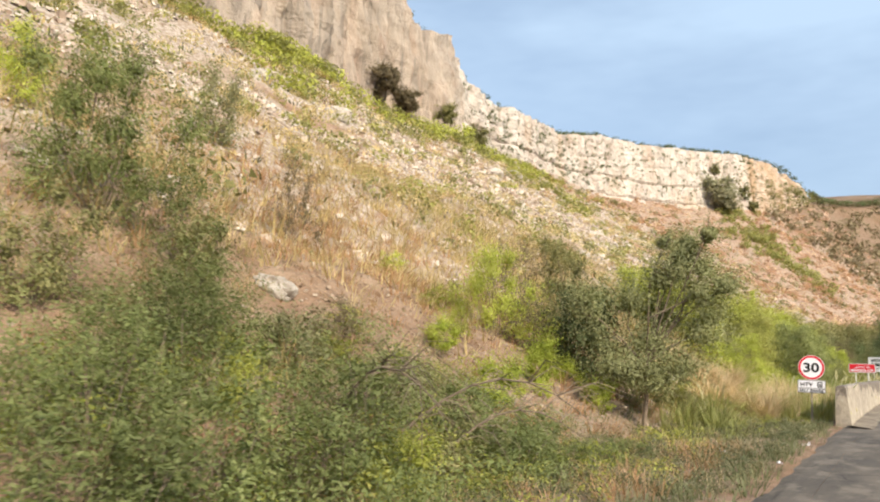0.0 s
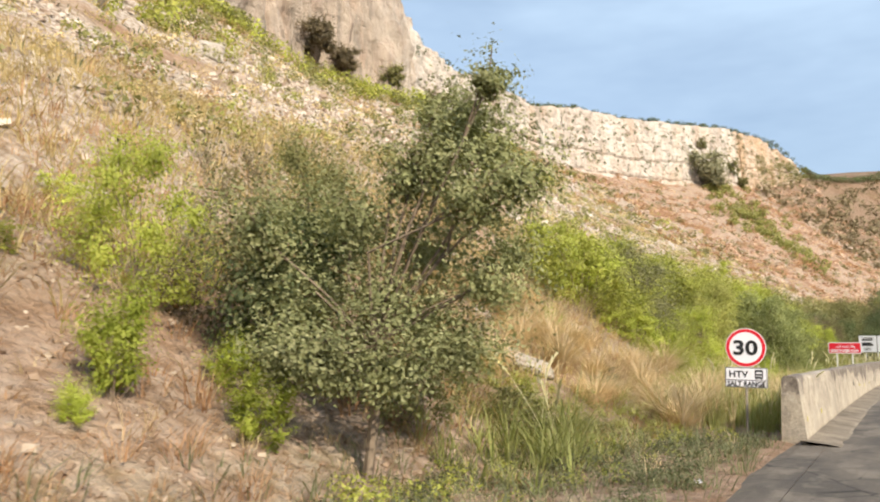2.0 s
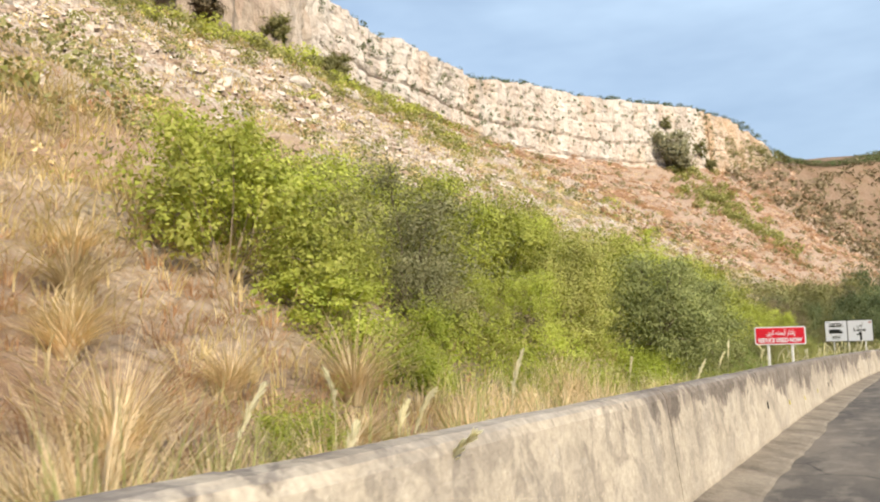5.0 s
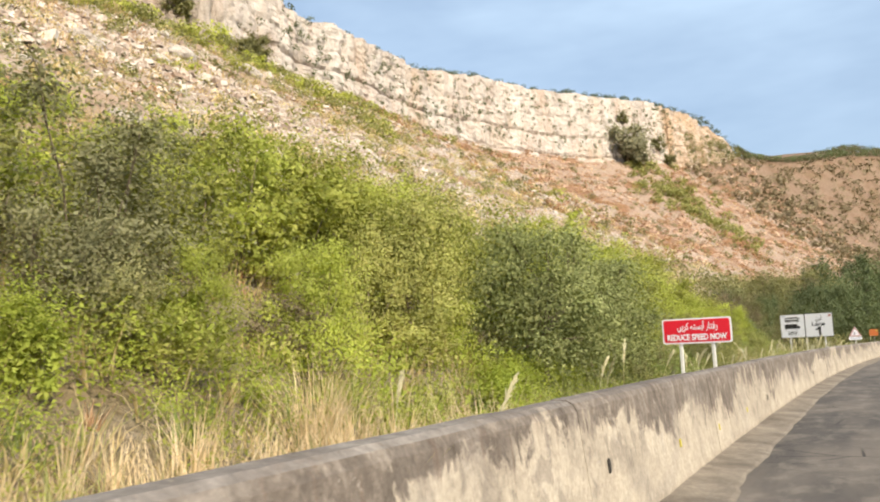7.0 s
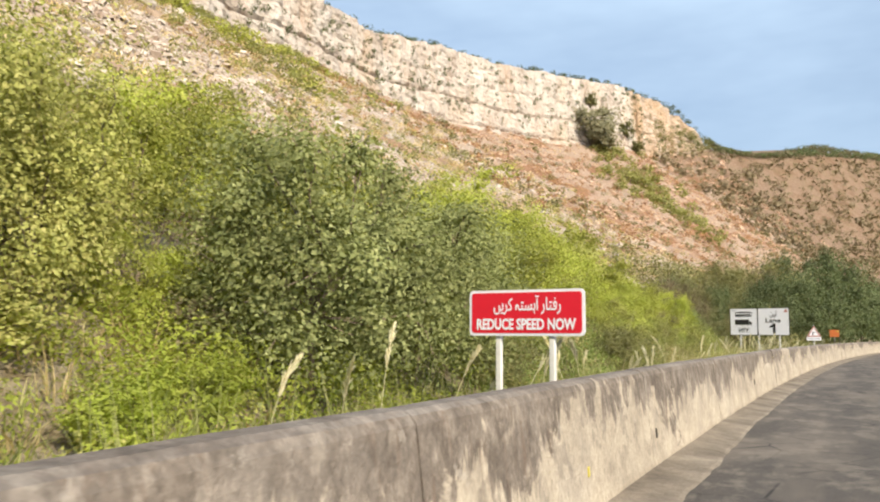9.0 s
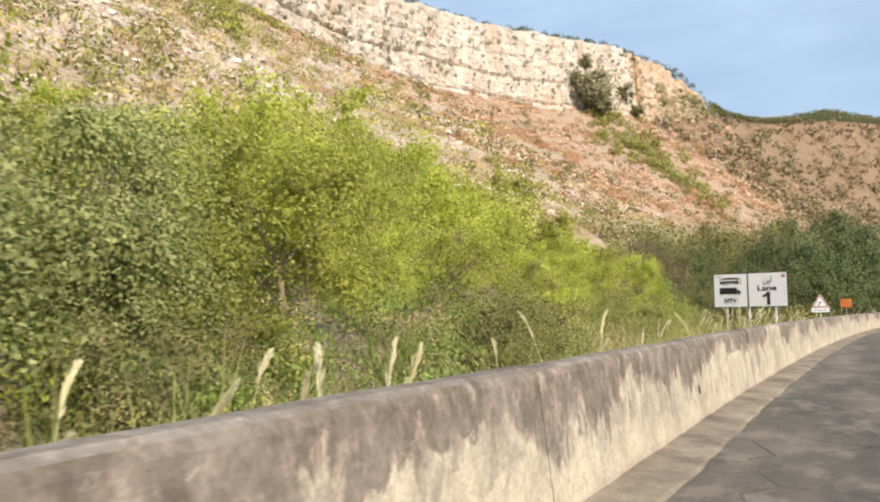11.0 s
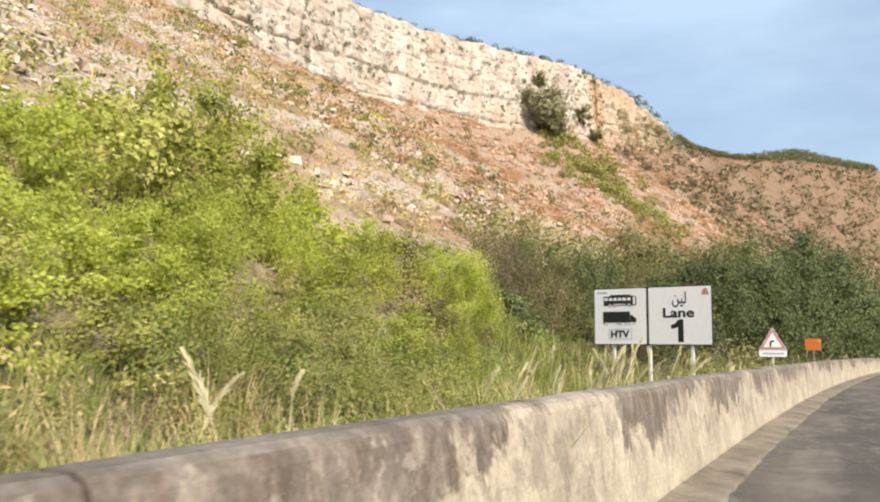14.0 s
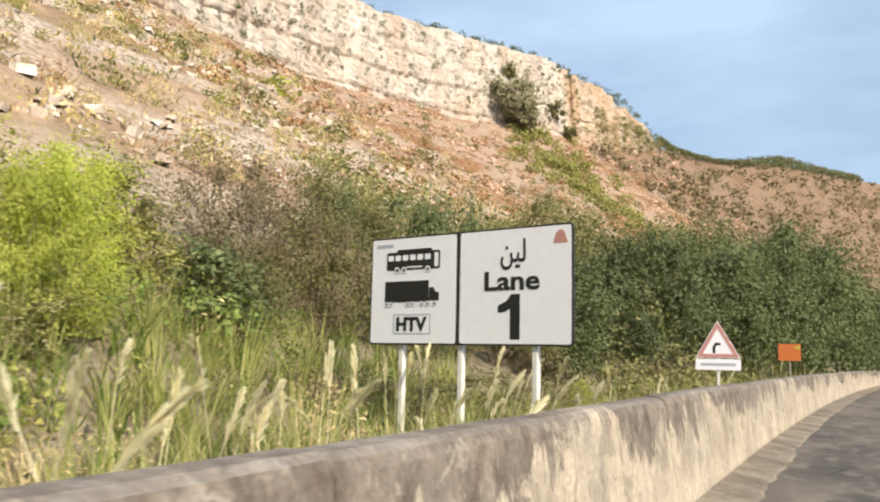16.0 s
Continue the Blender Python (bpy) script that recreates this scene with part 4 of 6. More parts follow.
# the bushes between the two long signs
for sort, px, py, ph, pw in (
    ("bright", -8.8, 63.4, 2.7, 3.2), ("bright", -8.6, 66.0, 2.9, 3.2), ("bright", -10.8, 64.6, 2.9, 3.4), ("bright", -10.2, 68.4, 2.7, 3.4), ("bright", -12.2, 67.0, 2.6, 3.4), ("bright", -12.8, 71.2, 2.4, 3.2), ("bright", -10.6, 72.0, 2.5, 3.2), ("green", -12.4, 75.4, 2.6, 3.0),
    ("bright", -9.9, 73.4, 2.2, 2.9), ("bright", -9.5, 70.3, 2.0, 2.9), ("bright", -8.6, 71.2, 1.2, 1.9), ("bright", -7.6, 65.2, 1.5, 2.0), ("twig", -8.0, 69.0, 1.5, 2.1), ("twig", -7.2, 66.4, 0.8, 1.6), ("twig", -6.3, 70.6, 0.9, 1.3), ("yellow", -7.4, 71.8, 0.9, 1.5), ("bright", -7.3, 76.4, 1.9, 2.5), ("bright", -7.9, 73.6, 1.6, 2.4), ("bright", -7.3, 75.6, 1.5, 2.2), ("bright", -9.0, 75.0, 2.1, 2.6), ("green", -10.5, 79.9, 2.7, 3.1), ("bright", -8.8, 78.6, 1.9, 2.6), ("bright", -9.6, 82.6, 1.7, 2.2), ("green", -7.6, 82.8, 1.7, 2.0), ("green", -11.5, 83.4, 2.3, 2.6),
    ("olive", -5.3, 65.5, 1.6, 2.3), ("feather", -5.2, 66.4, 1.7, 2.4), ("olive", -5.0, 67.4, 1.35, 2.0), ("feather", -4.8, 64.4, 1.1, 1.7), ("green", -4.6, 68.6, 1.05, 1.7), ("green", -4.6, 63.8, 0.8, 1.4), ("olive", -4.6, 61.6, 0.8, 1.4), ("feather", -4.9, 75.4, 1.8, 2.5), ("feather", -4.6, 77.0, 1.6, 2.1), ("feather", -4.4, 78.6, 1.3, 1.8), ("olive", -4.2, 79.8, 0.9, 1.4), ("twig", -5.9, 77.4, 0.9, 1.4), ("twig", -6.2, 71.4, 0.6, 1.3),
    ("green", -5.3, 82.4, 1.7, 1.4), ("feather", -6.4, 79.6, 1.1, 1.5), ("twig", -6.6, 83.4, 1.3, 1.6), ("olive", -5.8, 84.6, 1.2, 1.6), ("bright", -7.7, 86.6, 2.4, 2.6), ("bright", -6.4, 85.2, 1.7, 2.2), ("bright", -6.0, 80.8, 1.2, 1.9), ("green", -6.9, 78.2, 1.4, 2.0), ("bright", -7.2, 80.6, 1.7, 2.3), ("bright", -8.4, 81.0, 2.2, 2.6), ("yellow", -6.2, 74.2, 1.0, 1.6), ("bright", -6.6, 72.6, 1.2, 1.8), ("bright", -8.8, 85.2, 1.9, 2.2), ("yellow", -7.0, 87.4, 1.4, 1.5),
    ("twig", -6.7, 89.0, 2.5, 2.2), ("olive", -6.0, 88.6, 2.0, 1.9), ("twig", -7.8, 90.6, 2.6, 2.4), ("olive", -6.4, 92.0, 3.1, 2.8), ("twig", -7.9, 93.4, 2.4, 2.6), ("dark", -5.6, 94.4, 2.9, 2.8), ("olive", -5.2, 97.4, 3.0, 3.4), ("twig", -6.9, 97.2, 2.8, 3.0), ("dark", -4.4, 100.4, 3.0, 3.6), ("olive", -6.6, 101.4, 3.4, 3.8), ("dark", -8.6, 96.0, 2.6, 3.2),
    ("twig", -4.5, 88.2, 0.9, 1.5), ("twig", -4.0, 90.0, 0.9, 1.4), ("olive", -3.7, 92.2, 1.0, 1.5), ("twig", -3.4, 95.0, 1.1, 1.6), ("green", -3.2, 97.6, 1.2, 1.8), ("olive", -2.8, 101.0, 1.4, 2.0),
):
    shrub(sort, px, py, ph, pw)
# the dark grove at the foot of the hill beyond the bend
for sort, tx, ty, th, tw in (("dark", -4.2, 105.4, 4.6, 4.4), ("dark", -3.2, 110.0, 5.8, 5.0), ("olive", -6.2, 107.6, 4.6, 4.6), ("dark", -1.8, 116.0, 6.8, 5.6), ("twig", -4.6, 113.6, 5.4, 4.6), ("dark", 0.0, 124.0, 7.6, 6.6), ("olive", -5.0, 121.0, 6.2, 6.0), ("dark", 2.2, 133.0, 8.4, 7.6), ("dark", -3.6, 130.0, 7.4, 7.0), ("dark", 4.6, 144.0, 8.6, 8.4), ("dark", -0.6, 142.0, 8.4, 8.0), ("dark", 7.6, 156.0, 8.6, 8.6)):
    shrub(sort, tx, ty, th, tw, "tree")


def thicket():
    """The lower bushes that close the belt between the verge and the open scree."""
    rng = np.random.default_rng(5)
    y = 35.5
    while y < 104:
        depth = 3.4 if 58 < y < 84 else 2.6
        reach = float(np.interp(y, [35, 39, 60, 76, 83, 92, 104], [5.0, 9.0, 10.0, 9.5, 7.5, 6.0, 7.0]))
        while depth < reach:
            px, py = float(foot_x(y)) - depth + rng.normal() * 0.4, y + rng.normal() * 0.6
            if 51 < y < 62:
                sorts, odds = ("bright", "green", "yellow", "olive", "twig"), (0.26, 0.4, 0.04, 0.22, 0.08)
            elif y < 86:
                sorts, odds = ("bright", "green", "yellow", "olive", "twig"), (0.52, 0.2, 0.12, 0.08, 0.08)
            else:
                sorts, odds = ("green", "olive", "dark", "twig", "grey"), (0.2, 0.32, 0.16, 0.24, 0.08)
            sort = sorts[int(rng.choice(len(sorts), p=odds))]
            h = float(rng.uniform(1.1, 2.1))
            shrub(sort, px, py, h, h * float(rng.uniform(1.2, 1.6)))
            depth += 2.0 + 0.8 * rng.random()
        y += 2.5


thicket()


# ---- ground cover that nobody could count ----
def blades_mesh(name, rng, base, tall, out, lean, width, mat, bends=(0.0, 0.36, 0.70, 1.0)):
    """Arched grass blades: base points, heights, outward directions, how far each leans."""
    n = len(base)
    side = np.stack([-out[:, 1], out[:, 0], np.zeros(n)], 1)
    levels = []
    for k in bends:
        p = base + np.array([0, 0, 1.0]) * (tall * (k - 0.28 * lean * k * k))[:, None]
        p[:, :2] += out * (tall * lean * k**1.8)[:, None]
        half = side * (width * (1.0 - 0.86 * k**1.5) * 0.5)[:, None]
        levels += [p - half, p + half]
    v = np.stack(levels, 1).reshape(-1, 3)
    b = (np.arange(n) * 2 * len(bends))[:, None]
    f = np.concatenate([b + np.array([[2 * i, 2 * i + 1, 2 * i + 3, 2 * i + 2]]) for i in range(len(bends) - 1)], 0)
    return mesh_of(name, v, f, mat)


def tufts(rng, centres, per, tall, lean, spread):
    """Blades of grass tufts: base points, heights, directions and leans."""
    n = len(centres) * per
    c = np.repeat(centres, per, 0)
    a = rng.uniform(0, 2 * math.pi, n)
    out = np.stack([np.cos(a), np.sin(a)], 1)
    size = np.repeat(rng.uniform(0.65, 1.3, len(centres)), per)
    base = c.copy()
    base[:, :2] += out * (rng.uniform(0, 1, n) ** 0.7 * spread * size)[:, None]
    return base, tall * size * rng.uniform(0.45, 1.1, n), out, lean * rng.uniform(0.3, 1.5, n)


def on_land(xs, ys, sink=0.03):
    return np.array([(x, y, land_z(x, y) - sink) for x, y in zip(xs, ys)])


def grass(name, label, mat, xs, ys, per, tall, lean, spread, width, seed):
    rng = np.random.default_rng(seed)
    base, h, out, ln = tufts(rng, on_land(xs, ys), per, tall, lean, spread)
    me = blades_mesh(name, rng, base, h, out, ln, width * rng.uniform(0.6, 1.3, len(h)), mat, (0.0, 0.36, 0.70, 1.0) if tall > 0.95 else (0.0, 0.5, 1.0))
    return tagged(new(name, me), label, "grass", kind="stuff")


def verge_spots(rng, n, y0, y1, a, b):
    ys = rng.uniform(y0, y1, n)
    return wall_x(ys) - rng.uniform(a, b, n), ys


rng = np.random.default_rng(21)
# tall reeds behind the parapet, with plumes
xs, ys = verge_spots(rng, 330, 24.5, 135, 0.55, 3.2)
grass("reeds", "tall green and straw reeds behind the parapet", REED, xs, ys, 26, 1.25, 0.42, 0.22, 0.018, 1)
xs, ys = verge_spots(rng, 120, 24.5, 120, 0.5, 2.6)
keep = (ys < 38) | (ys > 53)
xs, ys = xs[keep], ys[keep]
grass("dead_reeds", "dry straw-coloured reeds behind the parapet", STRAW, xs, ys, 18, 1.2, 0.5, 0.22, 0.014, 2)
# straw bunch grass round the speed sign: place and size of each fountain
BUNCHES = [(-5.8, 24.9, 1.15), (-7.8, 29.4, 1.1), (-7.9, 24.9, 0.85), (-8.2, 29.8, 1.0), (-5.7, 24.0, 1.1), (-5.3, 27.3, 1.25), (-4.6, 25.6, 0.85), (-6.6, 26.6, 0.9), (-7.0, 25.3, 0.8), (-4.5, 28.4, 1.15), (-4.7, 30.2, 1.0), (-6.0, 28.6, 1.0), (-8.9, 26.4, 0.9), (-9.8, 25.0, 0.95), (-10.2, 27.6, 1.0), (-9.3, 30.6, 1.0), (-7.0, 31.2, 1.1), (-5.6, 32.0, 1.0), (-10.8, 23.4, 0.9), (-9.4, 22.6, 0.8), (-11.6, 25.8, 1.0), (-11.2, 29.4, 1.0), (-10.4, 31.4, 1.0), (-4.3, 33.6, 0.95), (-6.6, 33.4, 0.9), (-8.0, 27.0, 0.7), (-4.0, 26.8, 0.8), (-3.9, 24.4, 0.6), (-6.9, 21.4, 0.8), (-8.0, 20.9, 0.8)]
for k in range(3):
    some = [b for i, b in enumerate(BUNCHES) if i % 3 == k]
    grass("bunch_grass", "arching straw-coloured bunch grass by the sign", STRAW, [b[0] for b in some], [b[1] for b in some], 430, 1.3 + 0.12 * k, 1.15, 0.13, 0.013, 30 + k)
ys = np.concatenate([rng.uniform(16, 34, 250), rng.uniform(0, 13, 110)])
xs = foot_x(ys) + np.where(ys < 14, 2.2, 1.2) - rng.uniform(0, 7.5, 360) * np.where(ys < 14, 0.5, 1.0)
grass("russet_grass", "russet dry bunch grass on the bank", PINKSTRAW, xs, ys, 40, 0.45, 1.1, 0.26, 0.012, 4)
# green grass and weeds that cover the bank behind the parapet
ys = rng.uniform(24, 132, 1800)
xs = wall_x(ys) - 0.4 - rng.uniform(0, 1, 1800) * np.where((ys > 74) & (ys < 94), 6.5, 4.6)
grass("bank_grass", "mixed green grass and weeds on the bank", REED, xs, ys, 9, 0.62, 0.7, 0.22, 0.022, 12)
ys = np.concatenate([rng.uniform(34, 130, 560), rng.uniform(56, 94, 560)])
xs = wall_x(ys) - 0.5 - rng.uniform(0, 1, len(ys)) * np.where((ys > 74) & (ys < 94), 6.5, 4.6)
grass("bank_weeds", "leafy green weeds on the bank", LUSH, xs, ys, 14, 0.66, 0.6, 0.26, 0.03, 13)
# dry litter and short grass over the open first bank
ys = rng.uniform(1, 21, 1300)
xs = foot_x(ys) + 1.0 - rng.uniform(0, 9, 1300)
grass("bank_litter", "pinkish dry grass litter on the open bank", PINKSTRAW, xs[:1050], ys[:1050], 11, 0.22, 1.5, 0.42, 0.014, 18)
grass("bank_dry_grass", "short straw grass on the open bank", STRAW, xs[1050:], ys[1050:], 16, 0.32, 1.1, 0.26, 0.011, 19)
# broad-bladed reeds on the verge before the speed sign
ys = rng.uniform(15.5, 21.5, 60)
xs = wall_x(ys) - rng.uniform(1.9, 4.6, 60)
grass("verge_reeds", "broad-bladed pale green reeds on the verge", REED, xs, ys, 14, 0.6, 0.8, 0.12, 0.024, 14)
ys = rng.uniform(17.2, 19.8, 26)
xs = rng.uniform(-5.3, -4.0, 26)
grass("tall_verge_reeds", "tall arching reeds among the verge weeds", REED, xs, ys, 12, 1.25, 0.75, 0.1, 0.028, 22)
# straw stands on the bank behind the parapet
ys = np.concatenate([rng.uniform(33.6, 41.6, 85), rng.normal(72.5, 2.0, 26), rng.normal(74, 2.5, 16), rng.normal(83, 4, 10)])
xs = wall_x(ys) - rng.uniform(1.6, 4.4, len(ys))
grass("straw_stand", "pale upright dry grass on the bank", STRAW, xs, ys, 60, 1.1, 0.5, 0.24, 0.013, 5)
# tall green grass among the plumes
ys = rng.uniform(67, 93, 340)
xs = wall_x(ys) - rng.uniform(0.45, 6.0, 340)
grass("tall_grass", "tall fresh green grass behind the parapet", REED, xs, ys, 34, 1.05, 0.6, 0.22, 0.02, 15)
# yellow slope grass above the first bend
ys = np.concatenate([rng.uniform(-4, 50, 2700), rng.uniform(16, 36, 1500)])
xs = foot_x(ys) - rng.uniform(1.0, 19, 4200) * rng.uniform(0.6, 1, 4200)
open_bank = (foot_x(ys) - xs < np.where(ys < 15, 5.0, 5.5)) & (ys < 34) & (rng.random(4200) < np.where(ys < 15, 0.88, 0.6))
xs, ys = xs[~open_bank], ys[~open_bank]
grass("slope_grass", "yellowed dry grass over the lower slope", HAY, xs, ys, 8, 0.72, 0.95, 0.34, 0.028, 6)
ys = np.concatenate([rng.uniform(-4, 48, 420), rng.normal(14, 4, 420)])
xs = foot_x(ys) - np.concatenate([rng.uniform(0.5, 18, 420), rng.normal(9, 2.5, 420)])
grass("slope_russet_grass", "russet dry grass over the lower slope", PINKSTRAW, xs, ys, 16, 0.5, 0.8, 0.28, 0.02, 7)
# low green weeds and litter of the verge before the parapet
ys = rng.uniform(-3, 23.5, 1000)
xs = wall_x(ys) - 0.25 - rng.uniform(0, 1, 1000) ** 1.2 * 4.2
grass("verge_grass", "low dusty green grass along the road edge", VERGE, xs, ys, 9, 0.36, 0.9, 0.2, 0.018, 8)
ys = rng.uniform(-3, 23.5, 130)
xs = wall_x(ys) - 0.6 - rng.uniform(0, 1, 130) * 4.2
grass("verge_straw", "dry straw litter along the road edge", STRAW, xs, ys, 18, 0.32, 1.2, 0.2, 0.009, 9)
# sparse tufts far up the scree
ys = rng.uniform(30, 250, 2200)
u = rng.uniform(0.15, 1.0, 2200)
xs = foot_x(ys) + (cliff_x(ys) - foot_x(ys)) * u
grass("scree_grass", "dry tufts scattered over the scree", STRAW, xs, ys, 6, 0.45, 1.1, 0.4, 0.09, 10)


ys = rng.uniform(8, 140, 3000)
u = rng.uniform(0.22, 0.95, 3000)
xs = foot_x(ys) + (cliff_x(ys) - foot_x(ys)) * u
grass("upper_slope_grass", "yellowed tufts over the upper slope", HAY, xs[:1300], ys[:1300], 8, 0.36, 1.1, 0.5, 0.07, 16)
grass("upper_slope_weeds", "dull green tufts over the upper slope", VERGE, xs[1700:2300], ys[1700:2300], 9, 0.3, 1.1, 0.5, 0.07, 17)


def plumes(n, seed):
    """Cream seed heads on tall stalks: a stalk and an arching spindle of short hairs each."""
    rng = np.random.default_rng(seed)
    xs, ys = verge_spots(rng, n, 26, 118, 0.5, 2.8)
    keep = (np.abs(ys - 82) < 6) | (np.abs(ys - 52) < 5) | (rng.random(n) < 0.25)
    xs, ys = xs[keep], ys[keep]
    extra = rng.uniform(77, 90, 40)
    xs, ys = np.append(xs, wall_x(extra) - rng.uniform(0.9, 4.0, 40)), np.append(ys, extra)
    xs, ys = np.append(xs, rng.uniform(-5.2, -4.2, 4)), np.append(ys, rng.uniform(17.6, 19.4, 4))
    verts, faces = [], []
    for x, y in zip(xs, ys):
        z, h = land_z(x, y), rng.uniform(0.9, 1.5)
        a, lean = rng.normal(0.9, 1.3), rng.uniform(0.05, 0.62)
        way = np.array([math.cos(a), math.sin(a) - 0.2, 0.0])
        d = way * lean + np.array([0, 0, 1.0])
        root = np.array([x, y, z])
        tip = root + d * h
        tube(verts, faces, [root, (root + tip) / 2 - way * lean * 0.06, tip], 0.006, 0.004, 3)
        long, nod = rng.uniform(0.24, 0.5), rng.uniform(0.0, 0.6)
        for _ in range(96):
            f = rng.uniform(0, 1)
            ax = d + way * nod * f * 1.3 - np.array([0, 0, 0.45 * nod * f])
            ax /= np.linalg.norm(ax)
            p = tip - d * 0.12 + d * long * f + way * nod * long * 0.6 * f * f - np.array([0, 0, 0.22 * nod * long * f * f])
            o = rng.normal(size=3) * 0.22 + ax * 1.4
            o /= np.linalg.norm(o)
            s = np.cross(o, rng.normal(size=3))
            s = s / np.linalg.norm(s) * 0.011
            ln = 0.10 * math.sin(math.pi * (0.15 + 0.75 * f)) + 0.025
            b = len(verts)
            verts += [tuple(p - s), tuple(p + s), tuple(p + o * ln + s * 0.3), tuple(p + o * ln - s * 0.3)]
            faces.append([b, b + 1, b + 2, b + 3])
    return tagged(new("reed_plumes", mesh_of("reed_plumes", verts, faces, PLUME)), "cream feathery plumes on reed stalks", "grass", kind="stuff")


plumes(150, 31)


def stones(name, label, xs, ys, sizes, seed, sink=0.25, mat=STONE):
    """Angular blocks of limestone lying on the slope."""
    rng = np.random.default_rng(seed)
    n = len(xs)
    cube = np.array([(i, j, k) for i in (-1, 1) for j in (-1, 1) for k in (-1, 1)], float) * 0.5
    v = cube[None] + rng.normal(size=(n, 8, 3)) * 0.13
    v *= (np.stack([rng.uniform(0.8, 1.5, n), rng.uniform(0.7, 1.3, n), rng.uniform(0.45, 0.9, n)], 1) * sizes[:, None])[:, None]
    a, t = rng.uniform(0, 6.28, n), rng.normal(0, 0.35, n)
    ca, sa, ct, st = np.cos(a), np.sin(a), np.cos(t), np.sin(t)
    x, y, z = v[..., 0].copy(), v[..., 1].copy(), v[..., 2].copy()
    y, z = y * ct[:, None] - z * st[:, None], y * st[:, None] + z * ct[:, None]
    x, y = x * ca[:, None] - y * sa[:, None], x * sa[:, None] + y * ca[:, None]
    at = on_land(xs, ys, 0)
    v = np.stack([x, y, z], -1) + at[:, None]
    v[..., 2] += (sizes * (0.3 - sink))[:, None]
    f6 = np.array([[0, 1, 3, 2], [4, 6, 7, 5], [0, 4, 5, 1], [2, 3, 7, 6], [1, 5, 7, 3]])
    f = ((np.arange(n) * 8)[:, None, None] + f6[None]).reshape(-1, 4)
    return tagged(new(name, mesh_of(name, v.reshape(-1, 3), f, mat)), label, "stones", kind="stuff")


def banded(xs, ys, cut=0.0):
    """True where the stones gather in streaks that run along the slope under the cliff."""
    u = (foot_x(ys) - xs) / (foot_x(ys) - cliff_x(ys))
    return np.array([noise.fractal((a * 5.5, b * 0.045, 2.0), 1.0, 2.0, 4) > cut for a, b in zip(u, ys)])


ys = np.concatenate([rng.uniform(0, 100, 11000), rng.uniform(100, 258, 5000), rng.uniform(5, 72, 11000)])
u = np.concatenate([rng.uniform(0.16, 1.0, 16000), np.clip(rng.normal(0.62, 0.10, 11000), 0.4, 0.9)])
xs = foot_x(ys) + (cliff_x(ys) - foot_x(ys)) * u
ok = banded(xs, ys, 0.02) | ((ys < 75) & banded(xs, ys, -0.3) & (rng.random(len(ys)) < 0.6))
ok &= ~((ys > 32) & (ys < 100) & (foot_x(ys) - xs < 11))
xs, ys = xs[ok], ys[ok]
sizes = np.clip(np.random.default_rng(3).lognormal(-2.1, 0.42, len(xs)), 0.06, 0.5) * (0.85 + ys / 160)
stones("scree", "pale angular limestone scree on the slope", xs, ys, sizes, 41, 0.12)
# broken ledges that line the slope below the long face
ys = rng.uniform(85, 325, 13000)
u = rng.uniform(0.25, 0.98, 13000)
xs = foot_x(ys) + (cliff_x(ys) - foot_x(ys)) * u
phase = np.array([ledge_phase(a, x, y) for a, x, y in zip(u, xs, ys)])
ok = (phase > 0.62) & (phase < 0.98) & banded(xs, ys, -0.2)
xs, ys = xs[ok], ys[ok]
stones("ledge_rocks", "pale broken rock ledges along the slope", xs, ys, np.random.default_rng(6).uniform(0.16, 0.42, len(xs)) * (0.8 + ys / 330), 43, 0.12)
ys = rng.normal(11, 6, 2600)
xs = foot_x(ys) + 0.6 - rng.uniform(0, 7, 2600)
stones("bank_stones", "small pale stones on the bank", xs, ys, np.random.default_rng(4).uniform(0.015, 0.07, 2600), 42, 0.2, BANKSTONE)


def scrub(name, label, mat, at, h, w, per, leaf, seed, long=1.5):
    """Many small bushes at the given places as one sheet of leaves."""
    rng = np.random.default_rng(seed)
    n = len(at)
    d = rng.normal(size=(n, per, 3))
    d /= np.linalg.norm(d, axis=2)[..., None]
    r = rng.uniform(0.35, 1, (n, per, 1)) ** 0.5
    off = d * r * np.stack([w * 0.5, w * 0.5, h * 0.5], 1)[:, None]
    off[..., 2] += (h * 0.42)[:, None]
    pts = (at[:, None] + off).reshape(-1, 3)
    size = np.repeat(leaf * np.sqrt(w * h), per)
    return tagged(new(name, leaves_mesh(name, rng, pts, size, mat, long=long, out=d.reshape(-1, 3))), label, "scrub", kind="stuff")


def weeds(name, label, mat, n, y0, y1, a, b, lo, hi, per, leaf, seed, long=1.8):
    """Low leafy weeds in a strip behind the parapet line, between the distances a and b."""
    rng = np.random.default_rng(seed)
    xs, ys = verge_spots(rng, n, y0, y1, a, b)
    # the dry stand of grass keeps its own ground
    keep = (ys < 34) | (ys > 41.5) | (wall_x(ys) - xs > 4.2)
    xs, ys, n = xs[keep], ys[keep], int(np.sum(keep))
    h = rng.uniform(lo, hi, n)
    return scrub(name, label, mat, on_land(xs, ys, 0.05), h, h * rng.uniform(1.2, 2.0, n), per, leaf, seed + 1, long)


